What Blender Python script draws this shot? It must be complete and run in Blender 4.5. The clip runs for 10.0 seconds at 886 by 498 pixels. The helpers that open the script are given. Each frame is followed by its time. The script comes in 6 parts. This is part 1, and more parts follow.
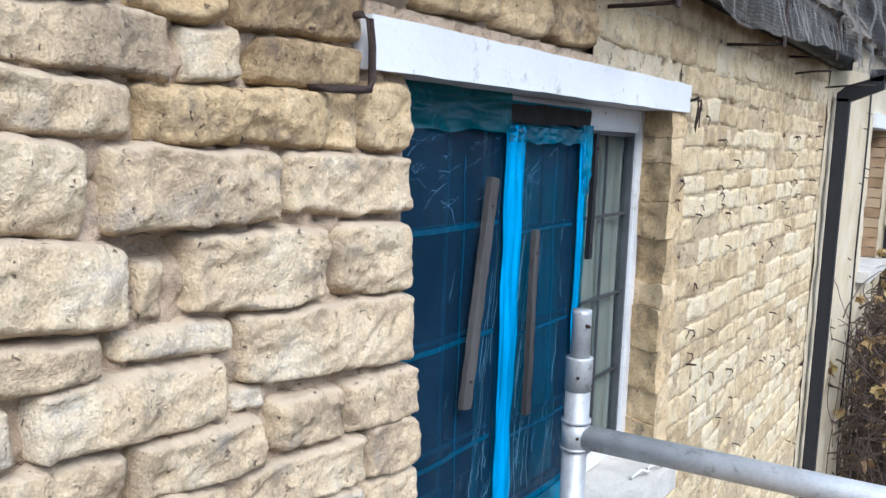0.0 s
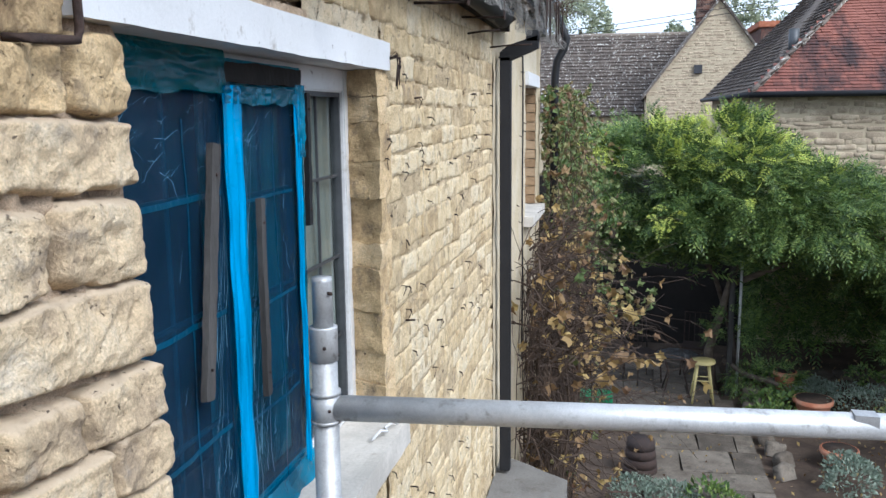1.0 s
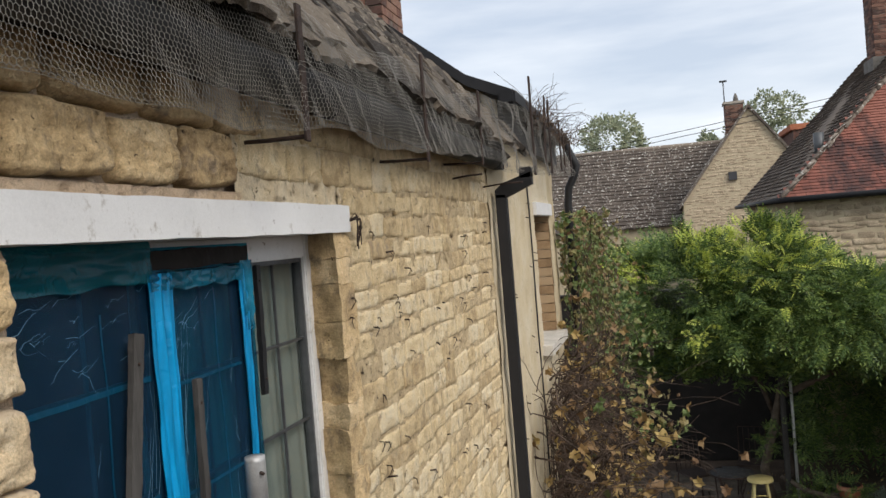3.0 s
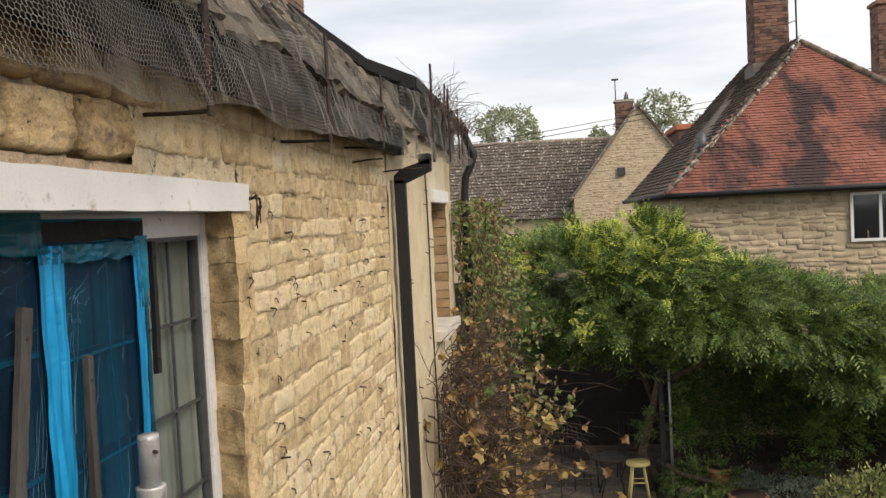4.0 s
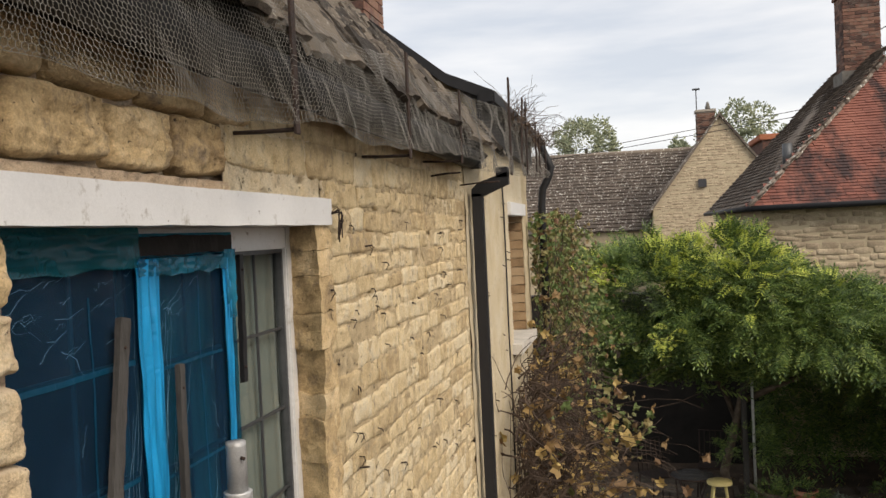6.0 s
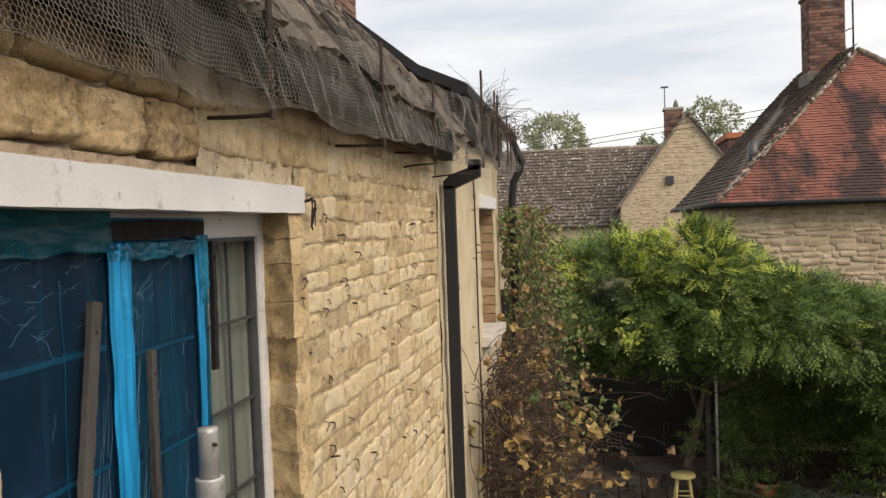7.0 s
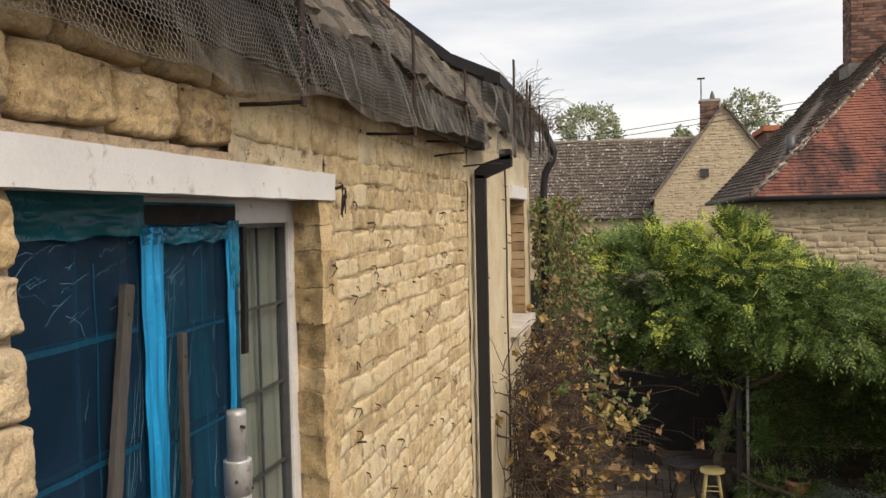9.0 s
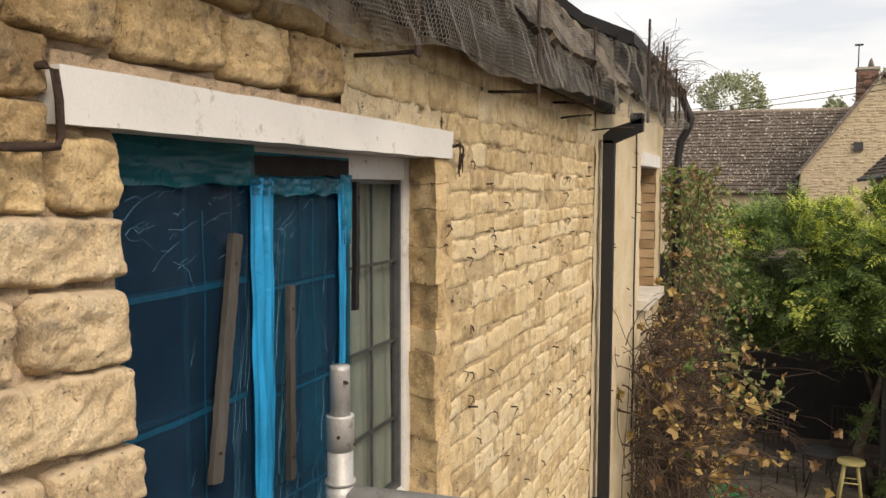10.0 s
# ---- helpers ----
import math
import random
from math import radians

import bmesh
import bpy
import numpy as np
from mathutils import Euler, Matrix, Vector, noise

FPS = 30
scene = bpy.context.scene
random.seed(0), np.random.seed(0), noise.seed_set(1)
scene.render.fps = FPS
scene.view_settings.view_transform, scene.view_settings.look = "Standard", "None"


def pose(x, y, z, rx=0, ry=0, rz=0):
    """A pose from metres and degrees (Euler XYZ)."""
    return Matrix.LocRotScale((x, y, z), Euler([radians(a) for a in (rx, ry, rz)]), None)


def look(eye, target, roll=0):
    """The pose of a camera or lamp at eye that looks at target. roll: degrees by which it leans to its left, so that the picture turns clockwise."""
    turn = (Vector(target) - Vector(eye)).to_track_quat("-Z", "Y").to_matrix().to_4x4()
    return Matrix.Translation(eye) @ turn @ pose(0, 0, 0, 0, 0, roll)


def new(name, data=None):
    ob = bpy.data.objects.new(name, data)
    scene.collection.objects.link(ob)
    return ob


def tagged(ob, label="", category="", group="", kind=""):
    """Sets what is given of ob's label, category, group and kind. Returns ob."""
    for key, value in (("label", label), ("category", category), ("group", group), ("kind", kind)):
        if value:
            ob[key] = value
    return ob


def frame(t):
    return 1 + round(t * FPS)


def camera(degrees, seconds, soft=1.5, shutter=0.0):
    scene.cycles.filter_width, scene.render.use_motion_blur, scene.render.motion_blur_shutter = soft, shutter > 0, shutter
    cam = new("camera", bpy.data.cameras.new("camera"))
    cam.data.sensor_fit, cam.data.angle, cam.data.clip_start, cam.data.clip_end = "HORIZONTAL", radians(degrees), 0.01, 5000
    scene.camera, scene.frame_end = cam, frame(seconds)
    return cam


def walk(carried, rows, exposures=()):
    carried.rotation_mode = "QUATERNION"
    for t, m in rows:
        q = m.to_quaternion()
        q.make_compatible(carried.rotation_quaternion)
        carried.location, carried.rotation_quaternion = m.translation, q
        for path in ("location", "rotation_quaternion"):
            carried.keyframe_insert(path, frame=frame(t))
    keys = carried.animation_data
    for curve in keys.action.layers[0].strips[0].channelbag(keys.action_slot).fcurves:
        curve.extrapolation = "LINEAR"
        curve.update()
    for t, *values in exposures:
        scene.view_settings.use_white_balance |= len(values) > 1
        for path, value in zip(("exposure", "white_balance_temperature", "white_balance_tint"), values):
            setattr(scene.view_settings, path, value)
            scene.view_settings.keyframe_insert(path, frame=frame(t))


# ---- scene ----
cam = camera(55.6, 10.0)
PATH = [
    (0, (0.764, -0.038, 4.029), (-0.338, 1.61, 3.768), 2.0),
    (0.5, (0.706, -0.033, 4.031), (-0.007, 1.812, 3.734), 0.4),
    (1, (0.624, -0.004, 4.006), (0.229, 1.93, 3.686), -0.6),
    (1.5, (0.622, 0.015, 4.007), (0.216, 1.956, 3.746), -2.2),
    (2, (0.697, 0.034, 4.034), (0.012, 1.907, 3.879), -4.1),
    (2.5, (0.817, 0.09, 4.07), (0.074, 1.946, 4.016), -3.9),
    (3, (0.858, 0.047, 4.085), (0.356, 1.983, 4.058), -4.6),
    (3.2, (0.852, 0.023, 4.083), (0.445, 1.981, 4.041), -4.4),
    (4.3, (0.845, 0.02, 4.072), (0.595, 2.002, 3.996), -2.7),
    (4.5, (0.844, 0.031, 4.069), (0.587, 2.013, 3.995), -2.7),
    (5, (0.839, 0.027, 4.082), (0.527, 2.003, 4.051), -2.7),
    (5.5, (0.842, 0.015, 4.094), (0.444, 1.975, 4.102), -2.7),
    (5.7, (0.845, 0.003, 4.091), (0.412, 1.955, 4.081), -2.6),
    (6.8, (0.828, -0.004, 4.072), (0.425, 1.954, 4.009), -2.3),
    (7, (0.83, -0.008, 4.072), (0.469, 1.959, 4.017), -2.0),
    (7.5, (0.827, -0.002, 4.071), (0.499, 1.97, 4.002), -1.6),
    (8, (0.829, -0.011, 4.072), (0.479, 1.957, 4.009), -1.8),
    (8.5, (0.831, -0.014, 4.073), (0.465, 1.951, 4.011), -1.8),
    (9, (0.837, -0.01, 4.069), (0.403, 1.941, 3.992), -1.2),
    (9.5, (0.85, 0.032, 4.057), (0.238, 1.933, 3.961), 0.7),
    (10, (0.849, 0.073, 4.044), (0.123, 1.931, 3.896), 0.2),
]
EXPOSURES = [(0.0, 1.3, 5350, 12), (0.5, 1.16, 5420, 11), (1.0, 1.16, 5500, 11), (2.0, 1.02, 5700, 10), (2.6, 0.82, 6000, 10), (3.0, 0.6, 6500, 12), (3.2, 0.6, 6800, 13), (4.5, 0.85, 7200, 14), (5.0, 0.84, 7200, 14), (5.5, 0.66, 7100, 14), (7.0, 0.72, 7300, 15), (8.0, 0.74, 7300, 15), (9.0, 0.72, 7400, 15), (10.0, 0.84, 7700, 15)]
walk(cam, [(t, look(eye, target, roll)) for t, eye, target, roll in PATH], EXPOSURES)

# ---- world and sun ----
world = bpy.data.worlds.new("overcast_sky")
scene.world = world
world.use_nodes = True
wn, wl = world.node_tree.nodes, world.node_tree.links
bg = wn["Background"]
sky = wn.new("ShaderNodeTexSky")
sky.sky_type, sky.sun_disc = "NISHITA", False
sky.sun_elevation, sky.sun_rotation = radians(42), radians(126)
sky_gain = wn.new("ShaderNodeVectorMath")
sky_gain.operation = "SCALE"
sky_gain.inputs["Scale"].default_value = 0.12
tc = wn.new("ShaderNodeTexCoord")
mp = wn.new("ShaderNodeMapping")
mp.inputs["Scale"].default_value = (1.2, 1.2, 7.0)
cl = wn.new("ShaderNodeTexNoise")
cl.inputs["Scale"].default_value, cl.inputs["Detail"].default_value, cl.inputs["Roughness"].default_value = 2.2, 8, 0.52
ramp = wn.new("ShaderNodeValToRGB")
ramp.color_ramp.elements[0].position, ramp.color_ramp.elements[0].color = 0.33, (0.58, 0.66, 0.76, 1)
ramp.color_ramp.elements[1].position, ramp.color_ramp.elements[1].color = 0.62, (0.90, 0.945, 0.98, 1)
mixw = wn.new("ShaderNodeMix")
mixw.data_type = "RGBA"
mixw.inputs[0].default_value = 0.82
wl.new(tc.outputs["Generated"], mp.inputs["Vector"])
wl.new(mp.outputs["Vector"], cl.inputs["Vector"])
wl.new(cl.outputs["Fac"], ramp.inputs["Fac"])
wl.new(sky.outputs["Color"], sky_gain.inputs[0])
wl.new(sky_gain.outputs["Vector"], mixw.inputs[6])
wl.new(ramp.outputs["Color"], mixw.inputs[7])
wl.new(mixw.outputs[2], bg.inputs["Color"])
bg.inputs["Strength"].default_value = 0.76
sun = new("sun", bpy.data.lights.new("sun", "SUN"))
sun.data.energy, sun.data.angle, sun.data.color = 2.0, radians(30), (1.0, 0.95, 0.86)
sun.matrix_world = look((0, 0, 0), (-0.60, 0.44, -0.67))


# ---- materials ----
def rgb(c):
    return (c[0], c[1], c[2], 1)


def material(name, stops, scale=6.0, fine=60.0, bump=0.3, rough=0.85, metal=0.0, vary=0.15, stretch=(1, 1, 1), dirt=None, dirt_scale=2.0, dirt_at=(0.5, 0.65), fine_mix=0.35, spec=0.35, speck=0.0, pits=None, dust=None):
    """A worn surface: colours by noise at two scales, a shift from piece to piece, stains and relief."""
    m = bpy.data.materials.new(name)
    m.use_nodes = True
    n, l = m.node_tree.nodes, m.node_tree.links
    b = n["Principled BSDF"]
    geo = n.new("ShaderNodeNewGeometry")
    mapping = n.new("ShaderNodeMapping")
    mapping.inputs["Scale"].default_value = stretch
    l.new(geo.outputs["Position"], mapping.inputs["Vector"])
    info = n.new("ShaderNodeObjectInfo")
    broad = n.new("ShaderNodeTexNoise")
    broad.inputs["Scale"].default_value, broad.inputs["Detail"].default_value = scale, 5
    grain = n.new("ShaderNodeTexNoise")
    grain.inputs["Scale"].default_value, grain.inputs["Detail"].default_value, grain.inputs["Roughness"].default_value = fine, 6, 0.65
    l.new(mapping.outputs["Vector"], broad.inputs["Vector"])
    l.new(mapping.outputs["Vector"], grain.inputs["Vector"])
    mix = n.new("ShaderNodeMix")
    mix.inputs[0].default_value = fine_mix
    l.new(broad.outputs["Fac"], mix.inputs[2])
    l.new(grain.outputs["Fac"], mix.inputs[3])
    shift = n.new("ShaderNodeMath")
    shift.operation, shift.inputs[1].default_value = "MULTIPLY_ADD", vary * 2
    l.new(info.outputs["Random"], shift.inputs[0])
    l.new(mix.outputs[0], shift.inputs[2])
    down = n.new("ShaderNodeMath")
    down.operation, down.inputs[1].default_value = "SUBTRACT", vary
    l.new(shift.outputs[0], down.inputs[0])
    r = n.new("ShaderNodeValToRGB")
    e = r.color_ramp.elements
    for k, c in enumerate(stops):
        at = 0.3 + 0.4 * k / max(1, len(stops) - 1)
        x = e[k] if k < 2 and k < len(e) else e.new(at)
        x.position, x.color = at, rgb(c)
    l.new(down.outputs[0], r.inputs["Fac"])
    colour = r.outputs["Color"]
    if dirt:
        d = n.new("ShaderNodeTexNoise")
        d.inputs["Scale"].default_value, d.inputs["Detail"].default_value, d.inputs["Roughness"].default_value = dirt_scale, 7, 0.7
        l.new(mapping.outputs["Vector"], d.inputs["Vector"])
        dr = n.new("ShaderNodeMapRange")
        dr.inputs["From Min"].default_value, dr.inputs["From Max"].default_value = dirt_at
        l.new(d.outputs["Fac"], dr.inputs["Value"])
        dm = n.new("ShaderNodeMix")
        dm.data_type = "RGBA"
        dm.inputs[7].default_value = rgb(dirt)
        l.new(dr.outputs[0], dm.inputs[0])
        l.new(colour, dm.inputs[6])
        colour = dm.outputs[2]
    if speck:
        sp = n.new("ShaderNodeTexNoise")
        sp.inputs["Scale"].default_value, sp.inputs["Detail"].default_value, sp.inputs["Roughness"].default_value = fine * 3.2, 4, 0.75
        l.new(mapping.outputs["Vector"], sp.inputs["Vector"])
        sm = n.new("ShaderNodeMapRange")
        sm.inputs["From Min"].default_value, sm.inputs["From Max"].default_value = 0.3, 0.7
        sm.inputs["To Min"].default_value, sm.inputs["To Max"].default_value = 1 - speck, 1 + speck
        l.new(sp.outputs["Fac"], sm.inputs["Value"])
        sv = n.new("ShaderNodeVectorMath")
        sv.operation = "SCALE"
        l.new(colour, sv.inputs[0])
        l.new(sm.outputs[0], sv.inputs["Scale"])
        colour = sv.outputs["Vector"]
    hollow = None
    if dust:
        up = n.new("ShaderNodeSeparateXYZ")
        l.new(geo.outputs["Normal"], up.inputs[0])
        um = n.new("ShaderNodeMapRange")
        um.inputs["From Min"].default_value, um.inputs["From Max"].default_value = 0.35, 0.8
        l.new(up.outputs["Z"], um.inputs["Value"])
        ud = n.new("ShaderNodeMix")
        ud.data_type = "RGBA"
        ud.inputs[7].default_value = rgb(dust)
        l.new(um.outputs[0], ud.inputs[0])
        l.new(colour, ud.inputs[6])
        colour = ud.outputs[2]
    if pits:
        pn = n.new("ShaderNodeTexNoise")
        pn.inputs["Scale"].default_value, pn.inputs["Detail"].default_value, pn.inputs["Roughness"].default_value, pn.inputs["Distortion"].default_value = pits[0], 5, 0.6, 0.6
        l.new(mapping.outputs["Vector"], pn.inputs["Vector"])
        pm = n.new("ShaderNodeMapRange")
        pm.inputs["From Min"].default_value, pm.inputs["From Max"].default_value = pits[1], pits[1] + 0.06
        l.new(pn.outputs["Fac"], pm.inputs["Value"])
        hollow = pm.outputs[0]
        pc = n.new("ShaderNodeMix")
        pc.data_type = "RGBA"
        pc.inputs[7].default_value = rgb(pits[2])
        l.new(hollow, pc.inputs[0])
        l.new(colour, pc.inputs[6])
        colour = pc.outputs[2]
    l.new(colour, b.inputs["Base Color"])
    b.inputs["Roughness"].default_value, b.inputs["Metallic"].default_value = rough, metal
    b.inputs["Specular IOR Level"].default_value = spec
    if bump:
        bp = n.new("ShaderNodeBump")
        bp.inputs["Strength"].default_value, bp.inputs["Distance"].default_value = bump, 0.02
        height = mix.outputs[0]
        if speck:
            hm = n.new("ShaderNodeMath")
            hm.operation, hm.inputs[1].default_value = "MULTIPLY_ADD", 0.25
            l.new(sp.outputs["Fac"], hm.inputs[0])
            l.new(height, hm.inputs[2])
            height = hm.outputs[0]
        if hollow:
            dig = n.new("ShaderNodeMath")
            dig.operation, dig.inputs[1].default_value = "MULTIPLY_ADD", -0.35
            l.new(hollow, dig.inputs[0])
            l.new(height, dig.inputs[2])
            height = dig.outputs[0]
        l.new(height, bp.inputs["Height"])
        l.new(bp.outputs["Normal"], b.inputs["Normal"])
    return m


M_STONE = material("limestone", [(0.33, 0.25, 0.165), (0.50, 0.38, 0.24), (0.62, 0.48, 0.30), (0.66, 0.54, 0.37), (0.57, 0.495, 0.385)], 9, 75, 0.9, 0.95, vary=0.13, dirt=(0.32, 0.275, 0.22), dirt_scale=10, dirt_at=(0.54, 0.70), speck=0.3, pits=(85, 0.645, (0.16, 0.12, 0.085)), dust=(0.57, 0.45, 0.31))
M_STONE_OCHRE = material("ochre_limestone", [(0.28, 0.19, 0.10), (0.47, 0.335, 0.175), (0.62, 0.455, 0.25), (0.68, 0.525, 0.32)], 10, 80, 0.85, 0.95, vary=0.13, dirt=(0.17, 0.13, 0.095), dirt_scale=13, dirt_at=(0.54, 0.70), speck=0.28, pits=(70, 0.64, (0.085, 0.06, 0.04)))
M_STONE_MID = material("coursed_limestone", [(0.44, 0.32, 0.175), (0.62, 0.475, 0.27), (0.72, 0.575, 0.35), (0.72, 0.61, 0.42)], 16, 95, 1.0, 0.95, vary=0.16, dirt=(0.33, 0.26, 0.185), dirt_scale=20, dirt_at=(0.55, 0.69), speck=0.3, pits=(60, 0.645, (0.13, 0.095, 0.065)))
M_MORTAR = material("dusty_lime_mortar", [(0.44, 0.32, 0.21), (0.58, 0.44, 0.305), (0.64, 0.51, 0.375)], 12, 160, 0.8, 1.0, dirt=(0.22, 0.17, 0.125), dirt_scale=26, dirt_at=(0.56, 0.69), speck=0.38, pits=(70, 0.64, (0.16, 0.12, 0.085)))
M_MORTAR_MID = material("flush_lime_mortar", [(0.50, 0.38, 0.225), (0.66, 0.52, 0.32), (0.74, 0.625, 0.44)], 14, 150, 1.0, 1.0, dirt=(0.30, 0.24, 0.17), dirt_scale=30, dirt_at=(0.56, 0.68), speck=0.28, pits=(44, 0.615, (0.07, 0.05, 0.035)))
M_RENDER = material("old_render", [(0.42, 0.34, 0.215), (0.52, 0.43, 0.285), (0.58, 0.51, 0.38)], 5, 90, 0.5, 0.95, dirt=(0.30, 0.25, 0.19), dirt_scale=14, dirt_at=(0.57, 0.72), speck=0.18, pits=(30, 0.68, (0.14, 0.11, 0.08)))
M_WHITE = material("white_gloss_paint", [(0.52, 0.515, 0.505), (0.62, 0.615, 0.605), (0.67, 0.665, 0.655)], 5, 80, 0.08, 0.5, dirt=(0.36, 0.33, 0.29), dirt_scale=22, dirt_at=(0.60, 0.72), speck=0.06, pits=(34, 0.70, (0.20, 0.17, 0.14)))
M_BLACK = material("black_painted_metal", [(0.008, 0.008, 0.009), (0.016, 0.016, 0.018)], 12, 90, 0.1, 0.6)
M_IRON = material("rusty_iron", [(0.018, 0.012, 0.010), (0.045, 0.027, 0.020), (0.03, 0.022, 0.02)], 30, 120, 0.4, 0.85)
M_LEAD = material("lead_came", [(0.05, 0.052, 0.055), (0.10, 0.105, 0.11)], 30, 200, 0.1, 0.5, metal=0.4)
M_TUBE = material("scuffed_aluminium_tube", [(0.32, 0.32, 0.315), (0.43, 0.43, 0.425), (0.53, 0.53, 0.52)], 18, 150, 0.15, 0.46, metal=0.4, dirt=(0.22, 0.205, 0.18), dirt_scale=30, dirt_at=(0.56, 0.70), speck=0.16)
M_WIRE = material("galvanised_wire", [(0.17, 0.16, 0.14), (0.46, 0.44, 0.40)], 10, 60, 0.0, 0.5, metal=0.4)
M_WIRE_DARK = material("dull_grey_wire", [(0.10, 0.094, 0.085), (0.36, 0.345, 0.315)], 10, 60, 0.0, 0.6, metal=0.3)
M_WOOD = material("weathered_grey_batten", [(0.018, 0.016, 0.015), (0.042, 0.039, 0.036), (0.085, 0.08, 0.074)], 14, 120, 0.5, 0.9, stretch=(1, 1, 0.12), speck=0.2)
M_SLATE = material("stone_slates", [(0.035, 0.028, 0.022), (0.085, 0.068, 0.052), (0.17, 0.14, 0.108)], 20, 90, 1.0, 0.9, vary=0.32, dirt=(0.36, 0.33, 0.27), dirt_scale=34, dirt_at=(0.60, 0.66), speck=0.4)
M_BRICK = material("red_brick", [(0.07, 0.043, 0.036), (0.155, 0.075, 0.055), (0.22, 0.125, 0.09)], 9, 60, 0.6, 0.95, vary=0.3, dirt=(0.16, 0.14, 0.12), dirt_scale=5, dirt_at=(0.52, 0.68), speck=0.2)
M_JAMB = material("buff_brick", [(0.22, 0.14, 0.075), (0.33, 0.215, 0.115), (0.40, 0.28, 0.165)], 9, 80, 0.5, 0.95, vary=0.2)
M_BRICK_MORTAR = material("brick_mortar", [(0.28, 0.25, 0.21), (0.40, 0.36, 0.31)], 20, 120, 0.4, 1.0)
M_REDTILE = material("red_clay_tiles", [(0.09, 0.04, 0.033), (0.185, 0.07, 0.052), (0.26, 0.105, 0.075)], 1.6, 14, 0.3, 0.9, vary=0.14, stretch=(1, 0.45, 0.45), dirt=(0.045, 0.028, 0.027), dirt_scale=0.85, dirt_at=(0.47, 0.57))
M_OLDTILE = material("mossy_brown_tiles", [(0.07, 0.055, 0.045), (0.13, 0.10, 0.078), (0.19, 0.155, 0.12)], 3, 30, 0.5, 0.95, vary=0.2, dirt=(0.30, 0.28, 0.22), dirt_scale=9, dirt_at=(0.62, 0.72))
M_FARTILE = material("lichened_stone_roof", [(0.075, 0.06, 0.05), (0.135, 0.11, 0.09), (0.20, 0.168, 0.138)], 2.5, 9, 0.5, 0.95, vary=0.22, dirt=(0.60, 0.58, 0.52), dirt_scale=9, dirt_at=(0.585, 0.61))
M_RUBBLE = material("grey_rubble_stone", [(0.28, 0.22, 0.15), (0.49, 0.395, 0.275), (0.64, 0.54, 0.40)], 4, 40, 0.5, 0.95, vary=0.3, speck=0.2, pits=(14, 0.64, (0.15, 0.115, 0.08)))
M_RUBBLE_MORTAR = material("rubble_mortar", [(0.36, 0.29, 0.195), (0.50, 0.42, 0.29)], 3, 40, 0.5, 1.0)
M_SOIL = material("dark_garden_soil", [(0.026, 0.018, 0.013), (0.055, 0.037, 0.026), (0.095, 0.068, 0.048)], 2.5, 22, 0.8, 1.0, dirt=(0.17, 0.15, 0.12), dirt_scale=16, dirt_at=(0.66, 0.72))
M_PAVING = material("paving_slab", [(0.06, 0.048, 0.036), (0.12, 0.098, 0.075), (0.18, 0.152, 0.12)], 5, 60, 0.6, 0.95, vary=0.18, dirt=(0.07, 0.06, 0.045), dirt_scale=9, dirt_at=(0.52, 0.68), speck=0.3)
M_CONCRETE = material("grey_concrete_slab", [(0.10, 0.092, 0.082), (0.155, 0.145, 0.13), (0.20, 0.19, 0.172)], 5, 70, 0.5, 0.95, dirt=(0.09, 0.072, 0.055), dirt_scale=9, dirt_at=(0.55, 0.70), speck=0.25)
M_TERRACOTTA = material("terracotta", [(0.30, 0.10, 0.05), (0.42, 0.16, 0.085), (0.47, 0.24, 0.15)], 9, 80, 0.2, 0.85)
M_YELLOW = material("yellow_painted_wood", [(0.42, 0.34, 0.13), (0.55, 0.46, 0.20)], 9, 80, 0.1, 0.55)
M_GREENPLASTIC = material("green_plastic", [(0.01, 0.13, 0.05), (0.02, 0.2, 0.08)], 8, 40, 0.05, 0.4)
M_BARK = material("brown_bark", [(0.04, 0.03, 0.022), (0.09, 0.068, 0.05), (0.15, 0.12, 0.09)], 12, 70, 0.6, 0.95)
M_TWIG = material("dry_twigs", [(0.022, 0.015, 0.011), (0.05, 0.034, 0.025), (0.11, 0.075, 0.052)], 6, 50, 0.2, 0.9)
M_SILL = material("painted_stone_sill", [(0.42, 0.39, 0.34), (0.56, 0.52, 0.46), (0.64, 0.61, 0.56)], 8, 90, 0.3, 0.85, dirt=(0.30, 0.25, 0.2), dirt_scale=14, dirt_at=(0.58, 0.75))
# near-black stand-in for the dark of unlit interiors and openings
M_INTERIOR_SHADE = material("interior_shade", [(0.045, 0.045, 0.05), (0.07, 0.07, 0.075)], 3, 30, 0.0, 0.9)
# near-black: one real scrap board, otherwise shade behind netting and under pergola
M_BOARD_SHADE = material("dark_boards_and_shade", [(0.008, 0.007, 0.006), (0.018, 0.015, 0.013)], 6, 60, 0.3, 0.9)
M_CURTAIN = material("net_curtain", [(0.15, 0.172, 0.155), (0.22, 0.24, 0.22)], 6, 120, 0.1, 0.95)


